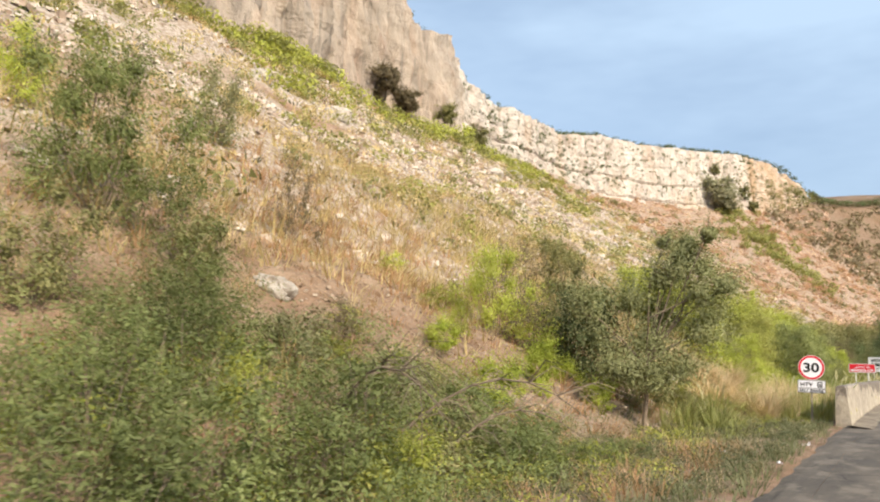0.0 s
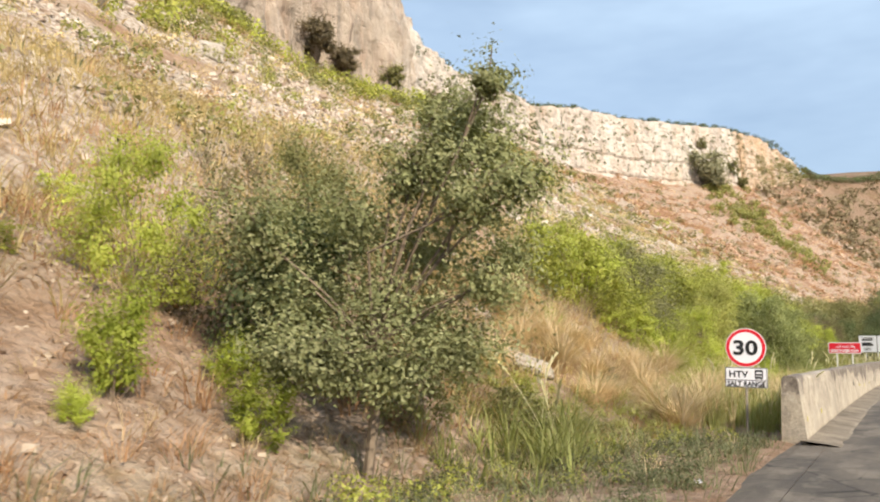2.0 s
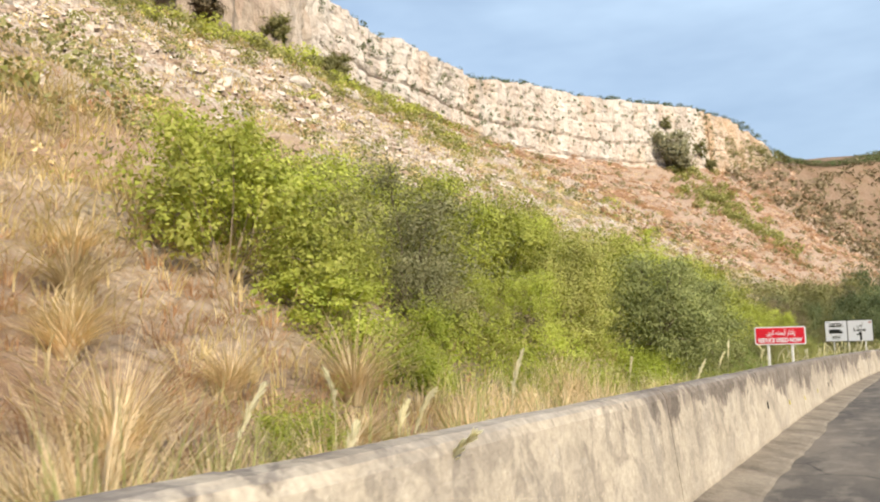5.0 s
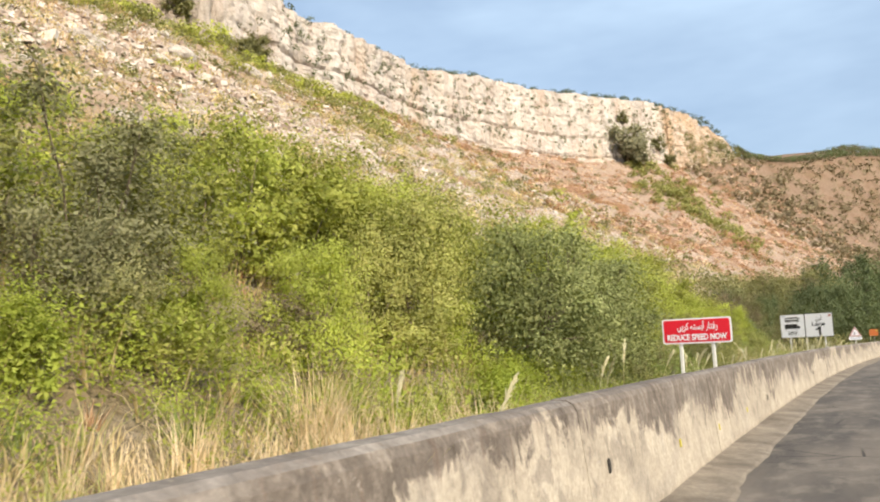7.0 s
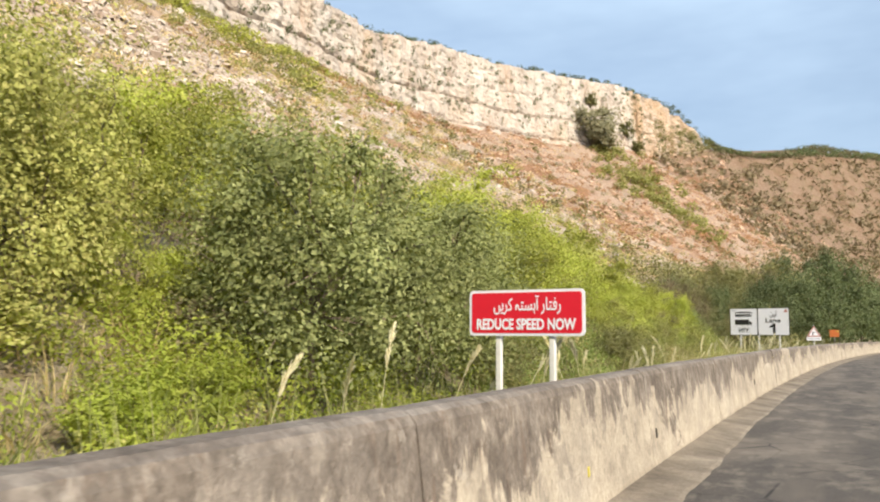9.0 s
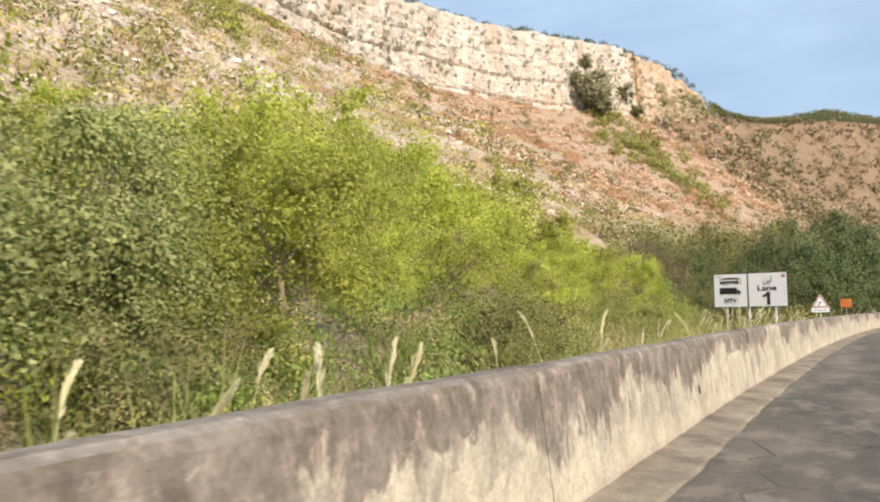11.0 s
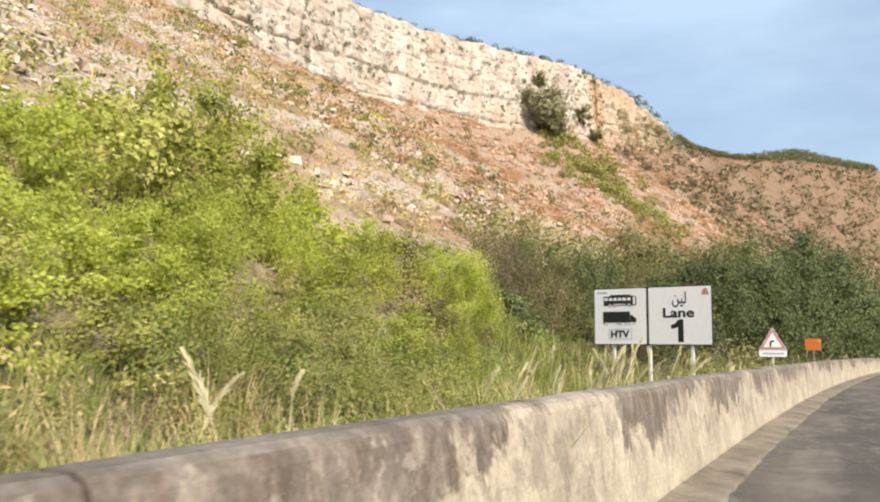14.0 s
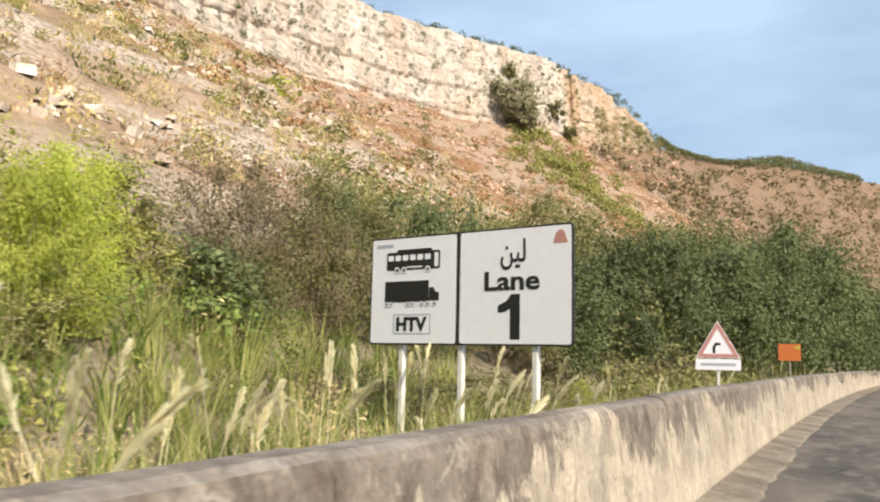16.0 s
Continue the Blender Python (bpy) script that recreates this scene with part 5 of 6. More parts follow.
weeds("verge_weeds", "grey-green weeds along the road edge", VERGE, 420, -3, 23.4, 0.5, 3.6, 0.16, 0.42, 150, 0.11, 101, 2.4)
weeds("verge_green_weeds", "fresh green weeds along the road edge", GREEN, 110, -3, 23, 1.2, 3.8, 0.2, 0.45, 150, 0.11, 103, 2.4)
weeds("bank_brush", "feathery weeds on the first bank in shaded green", SHADED_FEATHER, 170, -3, 8.5, 2.4, 6.8, 0.35, 0.9, 320, 0.075, 113, 3.2)
weeds("bank_green_weeds", "fresh green weeds on the first bank", GREEN, 60, -3, 10, 2.4, 6.0, 0.3, 0.7, 260, 0.08, 115, 2.4)
weeds("parapet_weeds", "leafy green weeds behind the parapet", LUSH, 170, 56, 90, 0.7, 6.6, 0.45, 1.0, 320, 0.08, 105)
weeds("parapet_dusty_weeds", "dusty green weeds behind the parapet", OLIVE, 95, 58, 94, 0.7, 5.0, 0.4, 0.95, 320, 0.08, 107)
weeds("parapet_brush", "fresh green brush behind the parapet", BRUSH, 170, 34, 58, 0.8, 7.2, 0.4, 1.0, 360, 0.072, 109, 2.4)
weeds("slope_brush", "leafy green brush on the bank behind the parapet", LUSH, 75, 58, 68, 1.2, 7.0, 0.45, 0.95, 340, 0.075, 123, 2.0)
weeds("dry_weeds", "dry brown weeds on the bank", TWIGGY, 110, 58, 92, 2.2, 7.5, 0.35, 0.85, 280, 0.07, 119, 2.6)
weeds("dry_grass_tufts", "yellowed grass tufts on the bank", HAY, 170, 58, 90, 1.6, 8.0, 0.35, 0.9, 220, 0.09, 121, 4.0)
weeds("dense_brush", "dense fresh green brush behind the parapet", BRUSH, 150, 34, 52, 1.0, 6.4, 0.5, 1.05, 360, 0.07, 117, 2.6)
weeds("parapet_yellow_weeds", "yellowing weeds behind the parapet", YELLOW, 90, 36, 90, 1.5, 8.0, 0.35, 0.8, 280, 0.085, 111)


def bushes_between(n, y0, y1, u0, u1, seed, lo, hi):
    rng = np.random.default_rng(seed)
    ys = rng.uniform(y0, y1, n)
    u = rng.uniform(u0, u1, n)
    xs = foot_x(ys) + (cliff_x(ys) - foot_x(ys)) * u
    h = rng.uniform(lo, hi, n)
    if y0 > 100:
        # bushes line the foot of the ledges
        phase = np.array([ledge_phase(a, x, y) for a, x, y in zip(u, xs, ys)])
        keep = (phase < 0.22) | (rng.random(n) < 0.25)
        xs, ys, h = xs[keep], ys[keep], h[keep]
    return on_land(xs, ys, 0.1), h, h * rng.uniform(1.1, 1.8, len(h))


# green belt under the near bluff, thinning out towards the long face
rng = np.random.default_rng(8)
ys = np.concatenate([rng.uniform(5, 100, 430), rng.uniform(95, 128, 80)])
u = 1.0 - np.abs(rng.normal(0, 0.10, len(ys))) * (1.1 + 0.9 * np.sin(ys * 0.21)) - np.where(ys > 90, 0.04, 0.02)
xs = foot_x(ys) + (cliff_x(ys) - foot_x(ys)) * u
h = rng.uniform(0.6, 1.2, len(ys)) * rng.uniform(0.9, 2.1, len(ys))
at = on_land(xs, ys, 0.1)
gap = np.array([noise.fractal((p[0] * 0.11, p[1] * 0.11, 8.0), 1.0, 2.0, 3) > -0.28 for p in at])
at, h = at[gap], h[gap]
tone = rng.random(len(at))
for name, label, mat, lo, hi in (("belt_scrub", "green bushes in a belt under the bluff", GREEN, 0, 0.5), ("belt_olive_scrub", "olive bushes in a belt under the bluff", MOSS, 0.5, 0.90), ("belt_bright_scrub", "fresh green bushes in a belt under the bluff", BRIGHT, 0.90, 1.01)):
    some = (tone >= lo) & (tone < hi)
    scrub(name, label, mat, at[some], h[some], h[some] * 1.5, 150, 0.13, 51 + int(lo * 10))
# scattered scrub over the scree
at, h, w = bushes_between(420, 0, 130, 0.22, 0.98, 53, 0.45, 1.3)
scrub("scree_scrub", "scattered olive bushes on the scree", OLIVE, at, h, w, 90, 0.15, 54)
at, h, w = bushes_between(420, 0, 130, 0.2, 0.95, 55, 0.4, 1.0)
scrub("scree_dry_scrub", "scattered tan tufts on the scree", HAY, at, h, w, 90, 0.15, 56)
for name, label, mat, n, seed in (("slope_tufts", "tan rounded tufts over the open slope", HAY, 520, 81), ("slope_green_tufts", "dull green rounded tufts over the open slope", MOSS, 380, 83), ("slope_pink_tufts", "russet rounded tufts over the open slope", PINKSTRAW, 240, 85)):
    at, h, w = bushes_between(n, 20, 165, 0.2, 0.97, seed, 0.35, 1.0)
    scrub(name, label, mat, at, h, w * 1.2, 90, 0.14, seed + 1, 2.4)
at, h, w = bushes_between(260, 5, 130, 0.25, 0.95, 57, 0.4, 1.1)
scrub("scree_yellow_scrub", "scattered yellow-green bushes on the scree", YELLOW, at, h, w, 90, 0.15, 58)
at, h, w = bushes_between(1500, 115, 330, 0.12, 1.0, 59, 0.5, 1.5)
scrub("far_scrub", "olive bushes over the far slope", OLIVE, at, h, w, 50, 0.19, 60)
at, h, w = bushes_between(1900, 110, 300, 0.3, 1.0, 61, 0.5, 1.4)
scrub("far_dry_scrub", "russet dry bushes over the far slope", RUSSET, at, h, w, 46, 0.2, 62)
# green gully below the end of the face
ys = rng.normal(217, 9, 120)
u = np.clip(0.62 + (ys - 205) * 0.013 + rng.normal(0, 0.085, 120), 0.4, 0.97)
xs = foot_x(ys) + (cliff_x(ys) - foot_x(ys)) * u
h = rng.uniform(1.2, 2.6, 120)
scrub("gully_scrub", "olive bushes down a gully of the far slope", MOSS, on_land(xs, ys, 0.1), h, h * 1.5, 80, 0.2, 63)
# scrub on the shoulder beyond the face and over the far hills
rng2 = np.random.default_rng(77)
ys = 262 + 640 * rng2.uniform(0, 1, 1300) ** 1.7
u = rng2.uniform(0.0, 1.0, 1300)
xs = foot_x(ys) + (cliff_x(ys) - foot_x(ys)) * u
h = rng2.uniform(1.2, 3.2, 1300) * (1 + (ys - 262) / 500)
scrub("distant_scrub", "brown scrub over distant hills", TWIGGY, on_land(xs, ys, 0.1), h, h * 1.7, 24, 0.3, 67)
# belt of trees along the foot of the far slope
ys = rng.uniform(100, 300, 400)
xs = foot_x(ys) - rng.uniform(0.5, 12, 400)
h = rng.uniform(2.2, 4.6, 400)
at, near = on_land(xs, ys, 0.1), ys < 150
scrub("far_trees", "dark green trees along the foot of the hill", DARK, at[~near], h[~near], h[~near] * 1.2, 110, 0.11, 64)
scrub("foot_thicket", "olive thicket along the foot of the hill", OLIVE, at[near], h[near] * 0.8, h[near], 340, 0.06, 70)
# bushes that root on the face of the cliff and along its rim
rng = np.random.default_rng(9)
ys = rng.uniform(97, 262, 520)
v = rng.uniform(0.08, 0.92, 520)
foot, top = np.interp(ys, CLIFF_Y, FOOT_Z), np.interp(ys, TOP_Y, TOP_Z)
at = np.stack([cliff_x(ys) - 1.2 * v + 0.1, ys, foot + (top - foot) * v], 1)
h = rng.uniform(0.35, 1.0, 520)
dys = rng.uniform(262, 328, 90)
dv = rng.uniform(0.1, 0.9, 90)
dfoot, dtop = np.interp(dys, CLIFF_Y, FOOT_Z), np.interp(dys, TOP_Y, TOP_Z)
at = np.concatenate([at, np.stack([cliff_x(dys) + 0.6 - 4.4 * dv, dys, dfoot + (dtop - dfoot) * dv], 1)])
h = np.concatenate([h, rng.uniform(0.5, 1.3, 90)])
scrub("cliff_scrub", "small dark bushes rooted in the cliff face", DARK, at, h, h * 1.1, 40, 0.24, 65)
ys = rng.uniform(40, 330, 620)
top = np.interp(ys, TOP_Y, TOP_Z)
at = np.stack([cliff_x(ys) - 2.0 - rng.uniform(0, 3.5, 620), ys, top + 0.1], 1)
h = rng.uniform(0.4, 1.15, 620)
scrub("rim_scrub", "dark bushes along the rim of the cliff", DARK, at, h, h * 1.8, 44, 0.2, 66)
# dark scrub over the low ridge beyond the last shoulder
ys = 325 + 420 * rng.uniform(0, 1, 900) ** 1.6
v = rng.uniform(0.0, 1.05, 900)
foot, top = np.interp(ys, CLIFF_Y, FOOT_Z), np.interp(ys, TOP_Y, TOP_Z)
at = np.stack([cliff_x(ys) + 1.5 - 4.0 * v, ys, foot + (top - foot) * v], 1)
h = rng.uniform(0.7, 2.0, 900) * (ys / 330)
sunk = rng.random(900) < 0.55
scrub("ridge_scrub", "dark scrub over a low distant ridge", DARK, at[sunk], h[sunk], h[sunk] * 1.6, 40, 0.2, 68)
scrub("ridge_dry_scrub", "brown scrub over a low distant ridge", TWIGGY, at[~sunk], h[~sunk] * 0.8, h[~sunk] * 1.6, 40, 0.2, 71)
# bushes and ledges of the broken shoulder
ys = rng.uniform(268, 330, 170)
v = rng.uniform(0.0, 0.62, 170)
foot, top = np.interp(ys, CLIFF_Y, FOOT_Z), np.interp(ys, TOP_Y, TOP_Z)
at = np.stack([cliff_x(ys) + 1.0 - 4.2 * v, ys, foot + (top - foot) * v], 1)
h = rng.uniform(0.6, 1.7, 170)
scrub("shoulder_scrub", "olive bushes on the broken rock shoulder", OLIVE, at, h, h * 1.5, 60, 0.16, 69)


# single bushes on the rock
def face_bush(sort, x, y, z, h, w, label):
    """A dense bush of many small leaves rooted in the rock."""
    rng = np.random.default_rng(hash_of(label))
    top = tagged(new("bush"), label, "bush", "bushes on the cliff")
    cen, radii = lobes_of(rng, h, w, 15, 0.08, 0.85)
    mat, leaf, lobes, droop, shape, share, flat, rise = PLANTS[sort]
    grow(top, rng, cen, radii, h, w, 6000, 0.03 * w + 0.08, mat, 0.05, 1.4, 0.8, 0.3, False)
    top.matrix_basis = pose(x, y, z, 0, 0, 0)
    return top


face_bush("rockgrey", -44.8, 221.0, 44.2, 11.4, 14.0, "large grey-green bush growing up the cliff face")
face_bush("rockgrey", -44.9, 223.2, 45.5, 5.5, 6.5, "dark olive bush beside the large one on the cliff")
face_bush("grey", -44.5, 223.0, 44.5, 5.0, 6.0, "grey-green bush at the foot of the cliff face")
face_bush("olive", -46.2, 223.0, 54.4, 3.0, 3.2, "round olive bush high on the cliff face")
face_bush("olive", -41.8, 238.5, 50.0, 3.6, 4.8, "olive bush on a ledge of the cliff")
face_bush("olive", -40.5, 247.0, 47.5, 3.4, 4.5, "olive bush at the foot of the cliff")
face_bush("twig", -50.2, 70.0, 31.6, 3.4, 4.0, "grey-green bush in a hollow of the bluff")
face_bush("twig", -50.4, 74.5, 31.0, 2.6, 3.0, "grey-green bush at the foot of the bluff")
face_bush("olive", -50.3, 83.5, 31.8, 2.8, 3.0, "olive bush at the corner of the bluff")
face_bush("olive", -53.0, 96.5, 31.8, 3.2, 3.8, "olive bush beside the bluff")


def boulder(x, y, long, wide, tall, turn, label, seed, fine=4):
    """A worn limestone slab half sunk in the bank."""
    bm = bmesh.new()
    bmesh.ops.create_icosphere(bm, subdivisions=fine, radius=1.0)
    for v in bm.verts:
        n = noise_at(v.co + Vector((seed * 3.1, 0, 0)), 0.9, 4) * 0.28 + noise_at(v.co, 4.0, 3) * 0.05
        q = v.co.normalized()
        box = max(abs(q.x), abs(q.y), abs(q.z))
        v.co = q * (0.55 + 0.45 / box * 0.62 + n)
        v.co.x *= long / 2
        v.co.y *= wide / 2
        v.co.z *= tall / 2
    me = bpy.data.meshes.new("boulder")
    bm.to_mesh(me)
    bm.free()
    me.materials.append(PALE)
    ob = new("boulder", me)
    ob.matrix_basis = pose(x, y, land_z(x, y) + tall * 0.12, 0, 18, turn)
    return tagged(ob, label, "boulder")


boulder(-7.3, 23.2, 2.1, 1.2, 0.55, 62, "white limestone slab lying in the dry grass", 1)
boulder(-9.0, 24.8, 0.7, 0.6, 0.3, 20, "pale boulder beside the white slab", 2)
boulder(-32.6, 38.0, 2.2, 1.6, 1.5, 40, "pale limestone block on the slope", 3)
boulder(-33.2, 31.0, 1.8, 1.5, 1.3, 10, "pale limestone block on the slope", 4)
boulder(-9.4, 6.4, 0.9, 0.7, 0.5, 30, "pale boulder on the dry bank", 5)


def outcrops():
    """Ledges of pale bedrock that break through the upper slope, dipping with it."""
    rng = np.random.default_rng(19)
    stockrock = [boulder(-34.0 - 2 * i, 60.0 + 9 * i, 2.2, 1.5, 1.1, 78, "pale bedrock block breaking through the scree", 11 + i, 3) for i in range(4)]
    for ob in stockrock:
        tagged(ob, group="bedrock blocks")
        ob.name = "rock_block"
    for i in range(46):
        y = float(rng.uniform(28, 150))
        u = float(np.clip(rng.normal(0.58, 0.16), 0.32, 0.93))
        x = float(foot_x(y) + (cliff_x(y) - foot_x(y)) * u)
        k = float(rng.uniform(0.25, 0.6))
        m = pose(x, y, land_z(x, y), float(rng.normal(0, 5)), 22 + float(rng.normal(0, 6)), 78 + float(rng.normal(0, 14)))
        copy_thing(stockrock[i % 4], m @ Matrix.Diagonal((k * float(rng.uniform(0.8, 1.3)), k, k * float(rng.uniform(0.7, 1.2)), 1)))


outcrops()


def litter(x, y, size, turn, seed):
    """A crumpled scrap of white plastic at the road edge."""
    rng = np.random.default_rng(seed)
    n = 6
    g = np.linspace(-0.5, 0.5, n)
    verts = [(u * size, v * size * 0.6, abs(rng.normal()) * size * 0.22 + 0.012) for u in g for v in g]
    ob = new("litter", mesh_of("litter", verts, grid_faces(n, n), WHITE))
    ob.matrix_basis = pose(x, y, land_z(x, y) + 0.02, 0, 0, turn)
    return tagged(ob, "crumpled white plastic scrap at the road edge", "litter", "roadside litter")


litter(-1.75, 15.3, 0.16, 20, 1)
litter(-2.0, 17.3, 0.12, 70, 2)
litter(-2.9, 12.2, 0.15, 40, 3)
litter(-1.7, 11.0, 0.12, 120, 4)


def dead_branch(x, y, long, turn, seed):
    """A fallen bare branch with arching side twigs."""
    rng = np.random.default_rng(seed)
    top = tagged(new("dead_branch"), "bare grey fallen branch on the dry bank", "branch", "fallen branches")
    bow = 1 if seed % 2 else -1
    spine = [np.array([t * long, 0.10 * long * math.sin(2.2 * t) * bow, 0.35 * long * math.sin(2.6 * t) + 0.05]) for t in np.linspace(0, 1, 8)]
    verts, faces = [], []
    tube(verts, faces, spine, 0.022, 0.006, 5)
    part_mesh("limb", mesh_of("limb", verts, faces, BARK), top)
    for _ in range(18):
        k = int(rng.integers(1, 7))
        p, d = spine[k], rng.normal(size=3) * np.array([0.5, 0.6, 0.5]) + np.array([0.7, 0, 0.15])
        d = d / np.linalg.norm(d) * long * rng.uniform(0.2, 0.45)
        verts, faces = [], []
        tube(verts, faces, [p, p + d * 0.5 + np.array([0, 0, 0.04]), p + d - np.array([0, 0, 0.1 * long])], 0.009, 0.003, 3)
        part_mesh("twig", mesh_of("twig", verts, faces, BARK), top)
    top.matrix_basis = pose(x, y, land_z(x, y), 0, 0, turn)
    return top


for i, (bx, by, bl, bt) in enumerate(((-5.9, 3.6, 2.4, -20), (-5.6, 4.4, 2.6, 10), (-6.4, 5.2, 2.2, -35), (-5.2, 5.0, 2.0, 30))):
    dead_branch(bx, by, bl, bt, 80 + i)


# ---- road signs: built facing the oncoming traffic (-y), x to the right, z up ----
def rounded(w, h, r, n=5, cx=0.0, cz=0.0):
    pts = []
    for sx, sz, a0 in ((1, 1, 0), (-1, 1, 90), (-1, -1, 180), (1, -1, 270)):
        for i in range(n + 1):
            a = radians(a0 + 90 * i / n)
            pts.append((cx + sx * (w / 2 - r) + r * math.cos(a), cz + sz * (h / 2 - r) + r * math.sin(a)))
    return pts


def circle(r, n=40, cx=0.0, cz=0.0):
    return [(cx + r * math.cos(2 * math.pi * i / n), cz + r * math.sin(2 * math.pi * i / n)) for i in range(n)]


def slab(name, outline, front, deep, mat, parent, label=""):
    """A flat outline in x and z, its face at y = front, running back by deep."""
    bm = bmesh.new()
    f = bm.faces.new([bm.verts.new((x, front, z)) for x, z in outline])
    bm.normal_update()
    if f.normal.y > 0:
        f.normal_flip()
    ext = bmesh.ops.extrude_face_region(bm, geom=[f])
    bmesh.ops.translate(bm, verts=[v for v in ext["geom"] if isinstance(v, bmesh.types.BMVert)], vec=(0, deep, 0))
    bmesh.ops.recalc_face_normals(bm, faces=bm.faces)
    return part(name, bm, mat, parent, label)


def frame_ring(name, outer, inner, front, deep, mat, parent, label=""):
    """The band between two outlines with as many points each."""
    bm = bmesh.new()
    n = len(outer)
    rings = [[bm.verts.new((x, y, z)) for x, z in line] for line, y in ((outer, front), (inner, front), (inner, front + deep), (outer, front + deep))]
    for a, b in zip(rings, rings[1:] + rings[:1]):
        for i in range(n):
            bm.faces.new((a[i], a[(i + 1) % n], b[(i + 1) % n], b[i]))
    bmesh.ops.recalc_face_normals(bm, faces=bm.faces)
    return part(name, bm, mat, parent, label)


def lettering(name, text, size, cx, cz, front, mat, parent, thick=0.0, wide=1.0, label="", span=None):
    """Words cut from sheeting, centred on (cx, cz), a few millimetres proud of the panel."""
    cu = bpy.data.curves.new(name, "FONT")
    cu.body, cu.size, cu.offset, cu.extrude, cu.resolution_u = text, size, thick, 0.0015, 3
    cu.align_x, cu.align_y = "CENTER", "CENTER"
    tmp = bpy.data.objects.new(name, cu)
    scene.collection.objects.link(tmp)
    me = bpy.data.meshes.new_from_object(tmp.evaluated_get(bpy.context.evaluated_depsgraph_get()))
    bpy.data.objects.remove(tmp)
    bpy.data.curves.remove(cu)
    if len(me.vertices):
        co = np.empty(len(me.vertices) * 3)
        me.vertices.foreach_get("co", co)
        co = co.reshape(-1, 3)
        mid = (co.min(0) + co.max(0)) / 2
        wide = span / float(np.ptp(co[:, 0])) if span else wide
        for v, c in zip(me.vertices, co):
            v.co = ((c[0] - mid[0]) * wide + cx, front - (c[2] + 0.0015), c[1] - mid[1] + cz)
    me.name = name
    me.materials.clear()
    me.materials.append(mat)
    ob = new(name, me)
    ob.parent = parent
    return tagged(ob, label)


def post(name, x, y, z0, z1, half, mat, parent, label=""):
    bm = bmesh.new()
    bmesh.ops.create_cube(bm, size=1, matrix=Matrix.Translation((x, y, (z0 + z1) / 2)) @ Matrix.Diagonal((2 * half, 2 * half, z1 - z0, 1)))
    bmesh.ops.bevel(bm, geom=bm.edges[:], offset=half * 0.25, segments=1, affect="EDGES")
    return part(name, bm, mat, parent, label)


def speed_sign():
    s = tagged(new("speed_limit_sign"), "round red-bordered speed sign with a white plate below", "road sign")
    s.matrix_basis = pose(-2.52, 23.86, 0, 0, 1.0, 2)
    disc = slab("disc", circle(0.385), 0, 0.018, WHITE, s, "white round panel")
    frame_ring("red_ring", circle(0.372), circle(0.312), -0.004, 0.003, RED, s)
    lettering("numeral", "30", 0.40, 0.0, 0.0, -0.005, BLACK, disc, 0.011, span=0.46)
    plate = slab("plate", rounded(0.80, 0.40, 0.02, cz=-0.59), 0, 0.015, WHITE, s, "white rectangular plate")
    frame_ring("plate_border", rounded(0.79, 0.39, 0.02, cz=-0.59), rounded(0.765, 0.365, 0.015, cz=-0.59), -0.004, 0.003, BLACK, plate)
    slab("rule", rounded(0.78, 0.014, 0.004, 2, cz=-0.645), -0.004, 0.003, BLACK, plate)
    lettering("plate_word", "HTV", 0.175, -0.14, -0.525, -0.004, BLACK, plate, 0.004, span=0.36)
    lettering("plate_place", "SALT RANGE", 0.135, 0.0, -0.715, -0.004, BLACK, plate, 0.0035, span=0.71)
    slab("bus_icon", rounded(0.155, 0.17, 0.025, cx=0.24, cz=-0.52), -0.004, 0.003, BLACK, plate)
    slab("icon_window", rounded(0.11, 0.035, 0.01, 3, cx=0.24, cz=-0.493), -0.006, 0.0015, WHITE, plate)
    slab("icon_bumper", rounded(0.135, 0.014, 0.004, 2, cx=0.24, cz=-0.555), -0.006, 0.0015, WHITE, plate)
    for dx in (-0.05, 0.05):
        slab("icon_wheel", rounded(0.03, 0.03, 0.005, 2, cx=0.24 + dx, cz=-0.61), -0.004, 0.003, BLACK, plate)
    post("post", 0, 0.04, -1.85, 0.30, 0.022, GALV, s, "thin weathered steel post")
    for ob in s.children:
        ob.location.z += 1.775
    return s


def reduce_speed_sign():
    s = tagged(new("warning_sign"), "red rectangular sign with white border on two posts", "road sign")
    s.matrix_basis = pose(-2.42, 48.5, 0, 0, 0, -5)
    panel = slab("panel", rounded(1.37, 0.505, 0.05, cz=1.91), 0, 0.02, WHITE, s, "white-edged sheet panel")
    slab("red_field", rounded(1.31, 0.445, 0.035, cz=1.91), -0.004, 0.003, RED, s, "bright red field")
    lettering("wording", "REDUCE SPEED NOW", 0.165, 0, 1.785, -0.006, WHITE, panel, 0.0055, span=1.18)
    lettering("urdu_wording", "\ufb9f\ufbfe\ufeae\ufb90 \ufba7\ufe98\ufeb4\ufba8\ufe81 \ufead\ufe8e\ufe98\ufed3\ufead", 0.19, 0.02, 1.995, -0.006, WHITE, panel, 0.003, span=0.80)
    post("post", -0.34, 0.055, -0.1, 2.05, 0.032, POST, s)
    post("post", 0.30, 0.055, -0.1, 2.05, 0.032, POST, s)
    return s


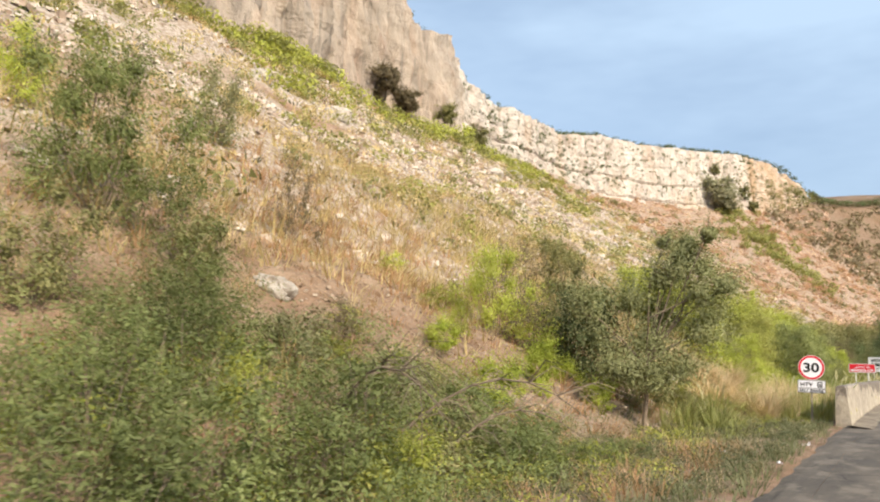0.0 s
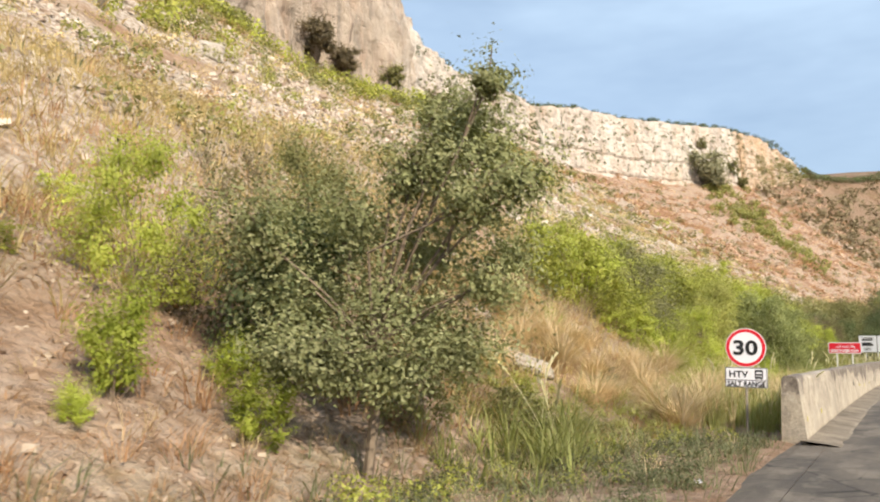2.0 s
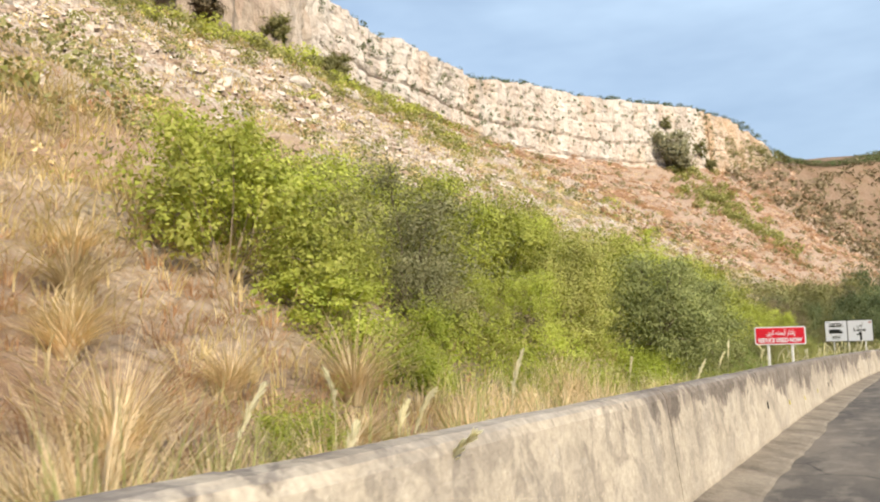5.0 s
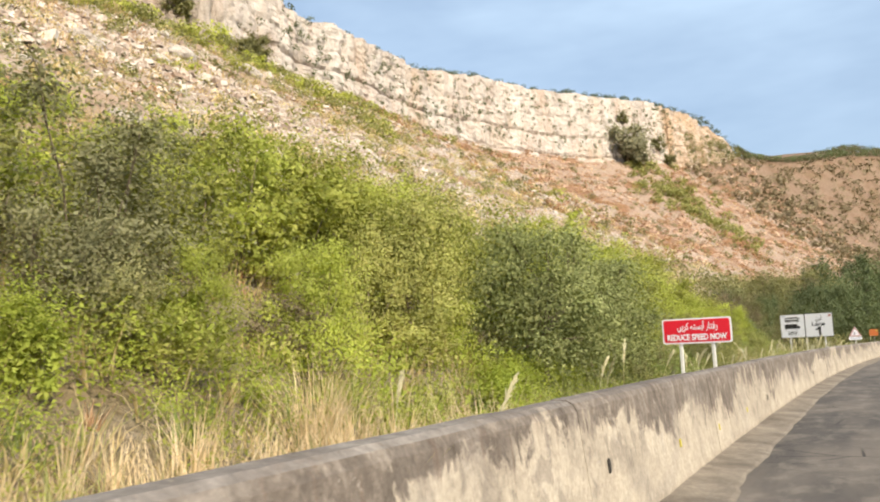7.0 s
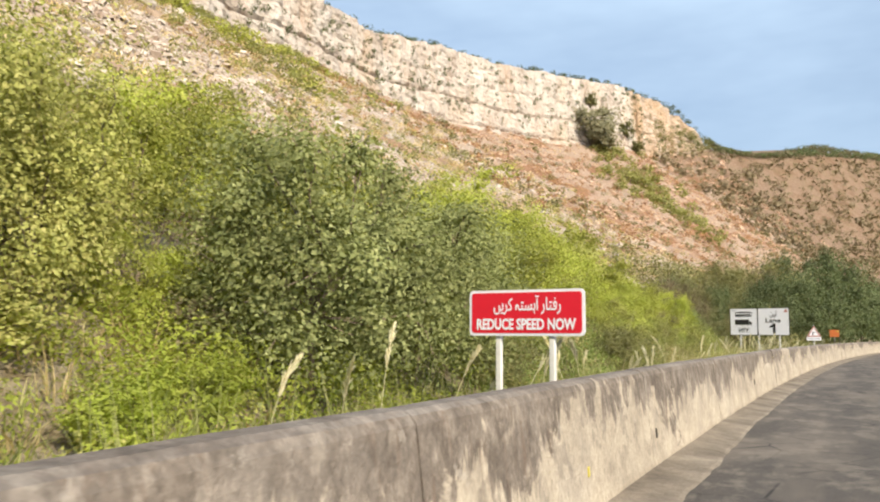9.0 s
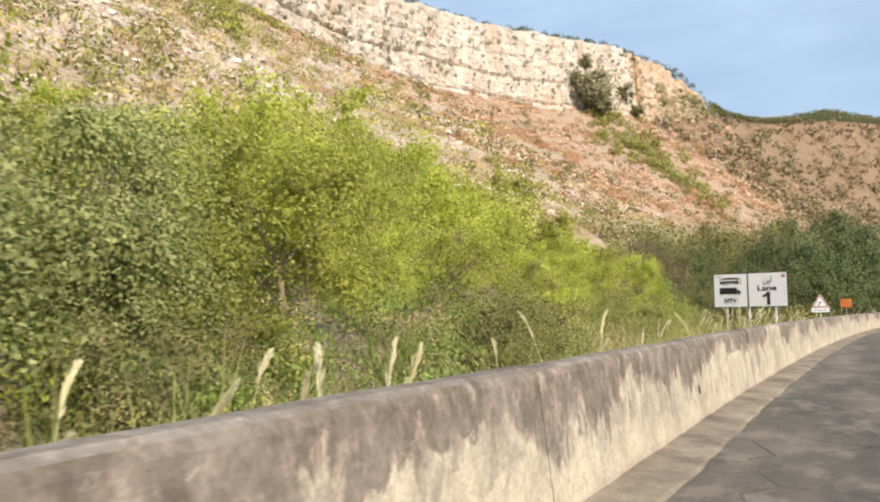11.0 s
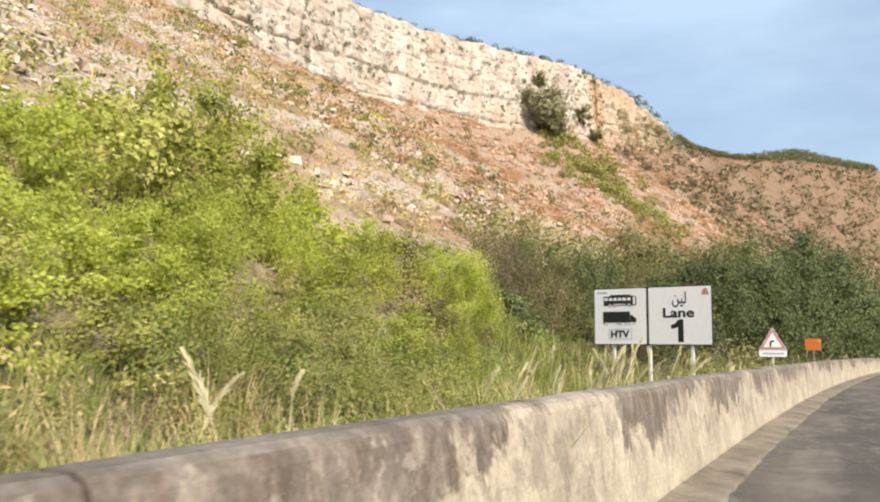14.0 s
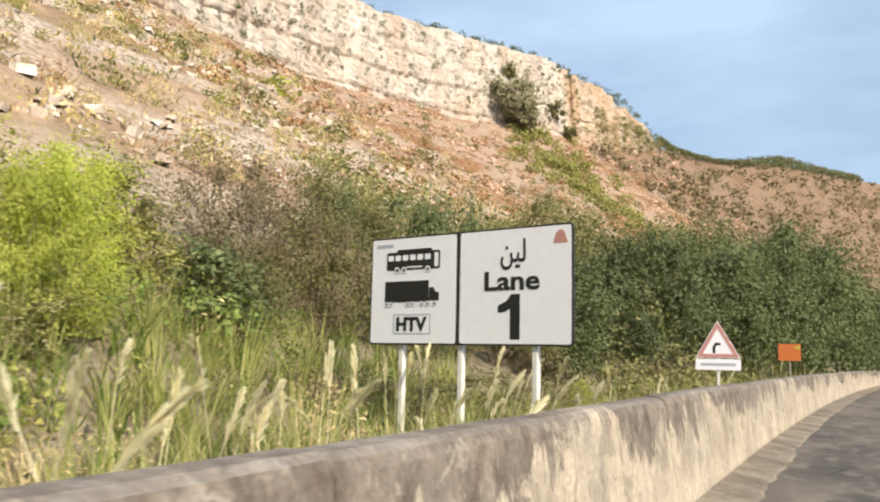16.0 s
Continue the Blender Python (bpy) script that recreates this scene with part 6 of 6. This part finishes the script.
def lane_sign():
    s = tagged(new("lane_sign"), "large white two-panel lane sign on three white posts", "road sign")
    s.matrix_basis = pose(-2.56, 88.47, 0, 0, 0, -14)
    w, z = 3.17, 2.495
    board = slab("board", rounded(w, 1.475, 0.05, cz=z), 0, 0.03, BLACK, s, "black-edged sign board")
    lc, lw = -w / 2 + 0.745, 1.45
    rc, rw = w / 2 - 0.83, 1.61
    left = slab("left_panel", rounded(lw, 1.43, 0.03, cx=lc, cz=z), -0.005, 0.004, WHITE, s, "white panel with black vehicles")
    right = slab("right_panel", rounded(rw, 1.43, 0.03, cx=rc, cz=z), -0.005, 0.004, WHITE, s, "white panel with black lettering")
    f = -0.008
    # coach
    bx, bz = lc + 0.0, z + 0.40
    slab("coach", rounded(0.92, 0.25, 0.03, cx=bx, cz=bz), f, 0.003, BLACK, left)
    slab("coach_roof", rounded(0.6, 0.05, 0.02, 3, cx=bx + 0.02, cz=bz + 0.135), f, 0.003, BLACK, left)
    for i in range(6):
        slab("coach_window", rounded(0.095, 0.075, 0.012, 3, cx=bx - 0.385 + i * 0.128, cz=bz + 0.045), f - 0.003, 0.002, WHITE, left)
    slab("coach_door", rounded(0.065, 0.19, 0.012, 3, cx=bx + 0.40, cz=bz + 0.0), f - 0.003, 0.002, WHITE, left)
    slab("coach_trim", rounded(0.27, 0.02, 0.006, 2, cx=bx + 0.03, cz=bz - 0.085), f - 0.003, 0.002, WHITE, left)
    for dx in (-0.27, -0.15, 0.26):
        slab("coach_wheel", circle(0.052, 16, bx + dx, bz - 0.125), f - 0.003, 0.002, BLACK, left)
        frame_ring("wheel_rim", circle(0.046, 16, bx + dx, bz - 0.125), circle(0.026, 16, bx + dx, bz - 0.125), f - 0.005, 0.002, WHITE, left)
    # lorry
    tx, tz = lc - 0.02, z - 0.04
    slab("lorry_box", rounded(0.76, 0.29, 0.01, 2, cx=tx - 0.08, cz=tz + 0.02), f, 0.003, BLACK, left)
    slab("lorry_cab", [(tx + 0.31, tz - 0.02), (tx + 0.31, tz + 0.07), (tx + 0.38, tz + 0.07), (tx + 0.41, tz + 0.01), (tx + 0.47, tz - 0.0), (tx + 0.47, tz - 0.11), (tx + 0.16, tz - 0.11), (tx + 0.16, tz - 0.07), (tx + 0.31, tz - 0.07)], f, 0.003, BLACK, left)
    for dx in (-0.42, -0.35, -0.05, 0.03, 0.19, 0.28, 0.40):
        slab("lorry_wheel", circle(0.040, 14, tx + dx, tz - 0.15), f - 0.003, 0.002, BLACK, left)
        frame_ring("wheel_rim", circle(0.036, 14, tx + dx, tz - 0.15), circle(0.019, 14, tx + dx, tz - 0.15), f - 0.005, 0.002, WHITE, left)
    frame_ring("word_frame", rounded(0.64, 0.27, 0.01, 2, cx=lc, cz=z - 0.46), rounded(0.61, 0.24, 0.008, 2, cx=lc, cz=z - 0.46), f, 0.003, PALEBLUE, left)
    lettering("left_word", "HTV", 0.25, lc, z - 0.46, f, BLACK, left, 0.011, span=0.52)
    slab("faint_print", rounded(0.30, 0.05, 0.01, 2, cx=lc - 0.5, cz=z + 0.62), f, 0.003, PALEBLUE, left)
    # lane number
    lettering("lane_word", "Lane", 0.33, rc - 0.02, z + 0.07, f, BLACK, right, 0.008, span=0.80)
    lettering("urdu_word", "\ufee6\ufbff\ufedf", 0.40, rc - 0.0, z + 0.40, f, BLACK, right, 0.004, span=0.36)
    slab("numeral", [(rc - 0.22, z - 0.33), (rc - 0.22, z - 0.24), (rc - 0.09, z - 0.18), (rc - 0.03, z - 0.10), (rc + 0.10, z - 0.10), (rc + 0.10, z - 0.66), (rc - 0.04, z - 0.66), (rc - 0.04, z - 0.28), (rc - 0.12, z - 0.32)], f, 0.003, BLACK, right)
    slab("emblem", [(rc + 0.56, z + 0.50), (rc + 0.60, z + 0.62), (rc + 0.64, z + 0.66), (rc + 0.69, z + 0.66), (rc + 0.72, z + 0.62), (rc + 0.76, z + 0.50)], f, 0.003, ROSE, right, "small faded red emblem")
    for fx in (0.17, 0.48, 0.83):
        post("post", (fx - 0.5) * w, 0.075, -0.15, 3.1, 0.04, POST, s, "white square steel post")
    return s


def bend_sign():
    s = tagged(new("bend_warning_sign"), "small faded red-edged warning triangle above a white plate", "road sign")
    s.matrix_basis = pose(0.10, 94.7, 0, 0, 0, 0)
    z = 1.78
    tri = lambda r: [(r * math.cos(radians(a)) , z + 0.14 + r * math.sin(radians(a))) for a in (90, 210, 330)]
    panel = slab("triangle", tri(0.46), 0, 0.018, WHITE, s, "white triangular panel")
    frame_ring("faded_edge", tri(0.44), tri(0.31), -0.004, 0.003, ROSE, s)
    slab("bend_mark", [(-0.09, z + 0.0), (-0.09, z + 0.12), (-0.04, z + 0.19), (0.05, z + 0.19), (0.05, z + 0.14), (-0.02, z + 0.14), (-0.04, z + 0.1), (-0.04, z + 0.0)], -0.004, 0.003, BLACK, panel)
    slab("plate", rounded(0.80, 0.20, 0.02, cz=z - 0.21), 0, 0.015, WHITE, s, "white plate with worn print")
    slab("worn_print", rounded(0.62, 0.05, 0.01, 2, cz=z - 0.21), -0.004, 0.003, PALEBLUE, s)
    post("post", 0, 0.05, -0.1, z + 0.3, 0.025, POST, s)
    return s


def marker_board():
    s = tagged(new("marker_board"), "small orange board on a post behind the parapet", "road sign")
    s.matrix_basis = pose(1.35, 105.5, 0, 0, 0, -4)
    slab("board", rounded(0.62, 0.50, 0.03, cz=1.95), 0, 0.02, ORANGE, s, "orange sheeting")
    slab("corner_patch", [(0.1, 2.10), (0.29, 2.17), (0.29, 2.02)], -0.004, 0.003, YELLOWPAINT, s)
    post("post", 0, 0.05, -0.1, 2.0, 0.025, GALV, s)
    return s


speed_sign()
reduce_speed_sign()
lane_sign()
bend_sign()
marker_board()
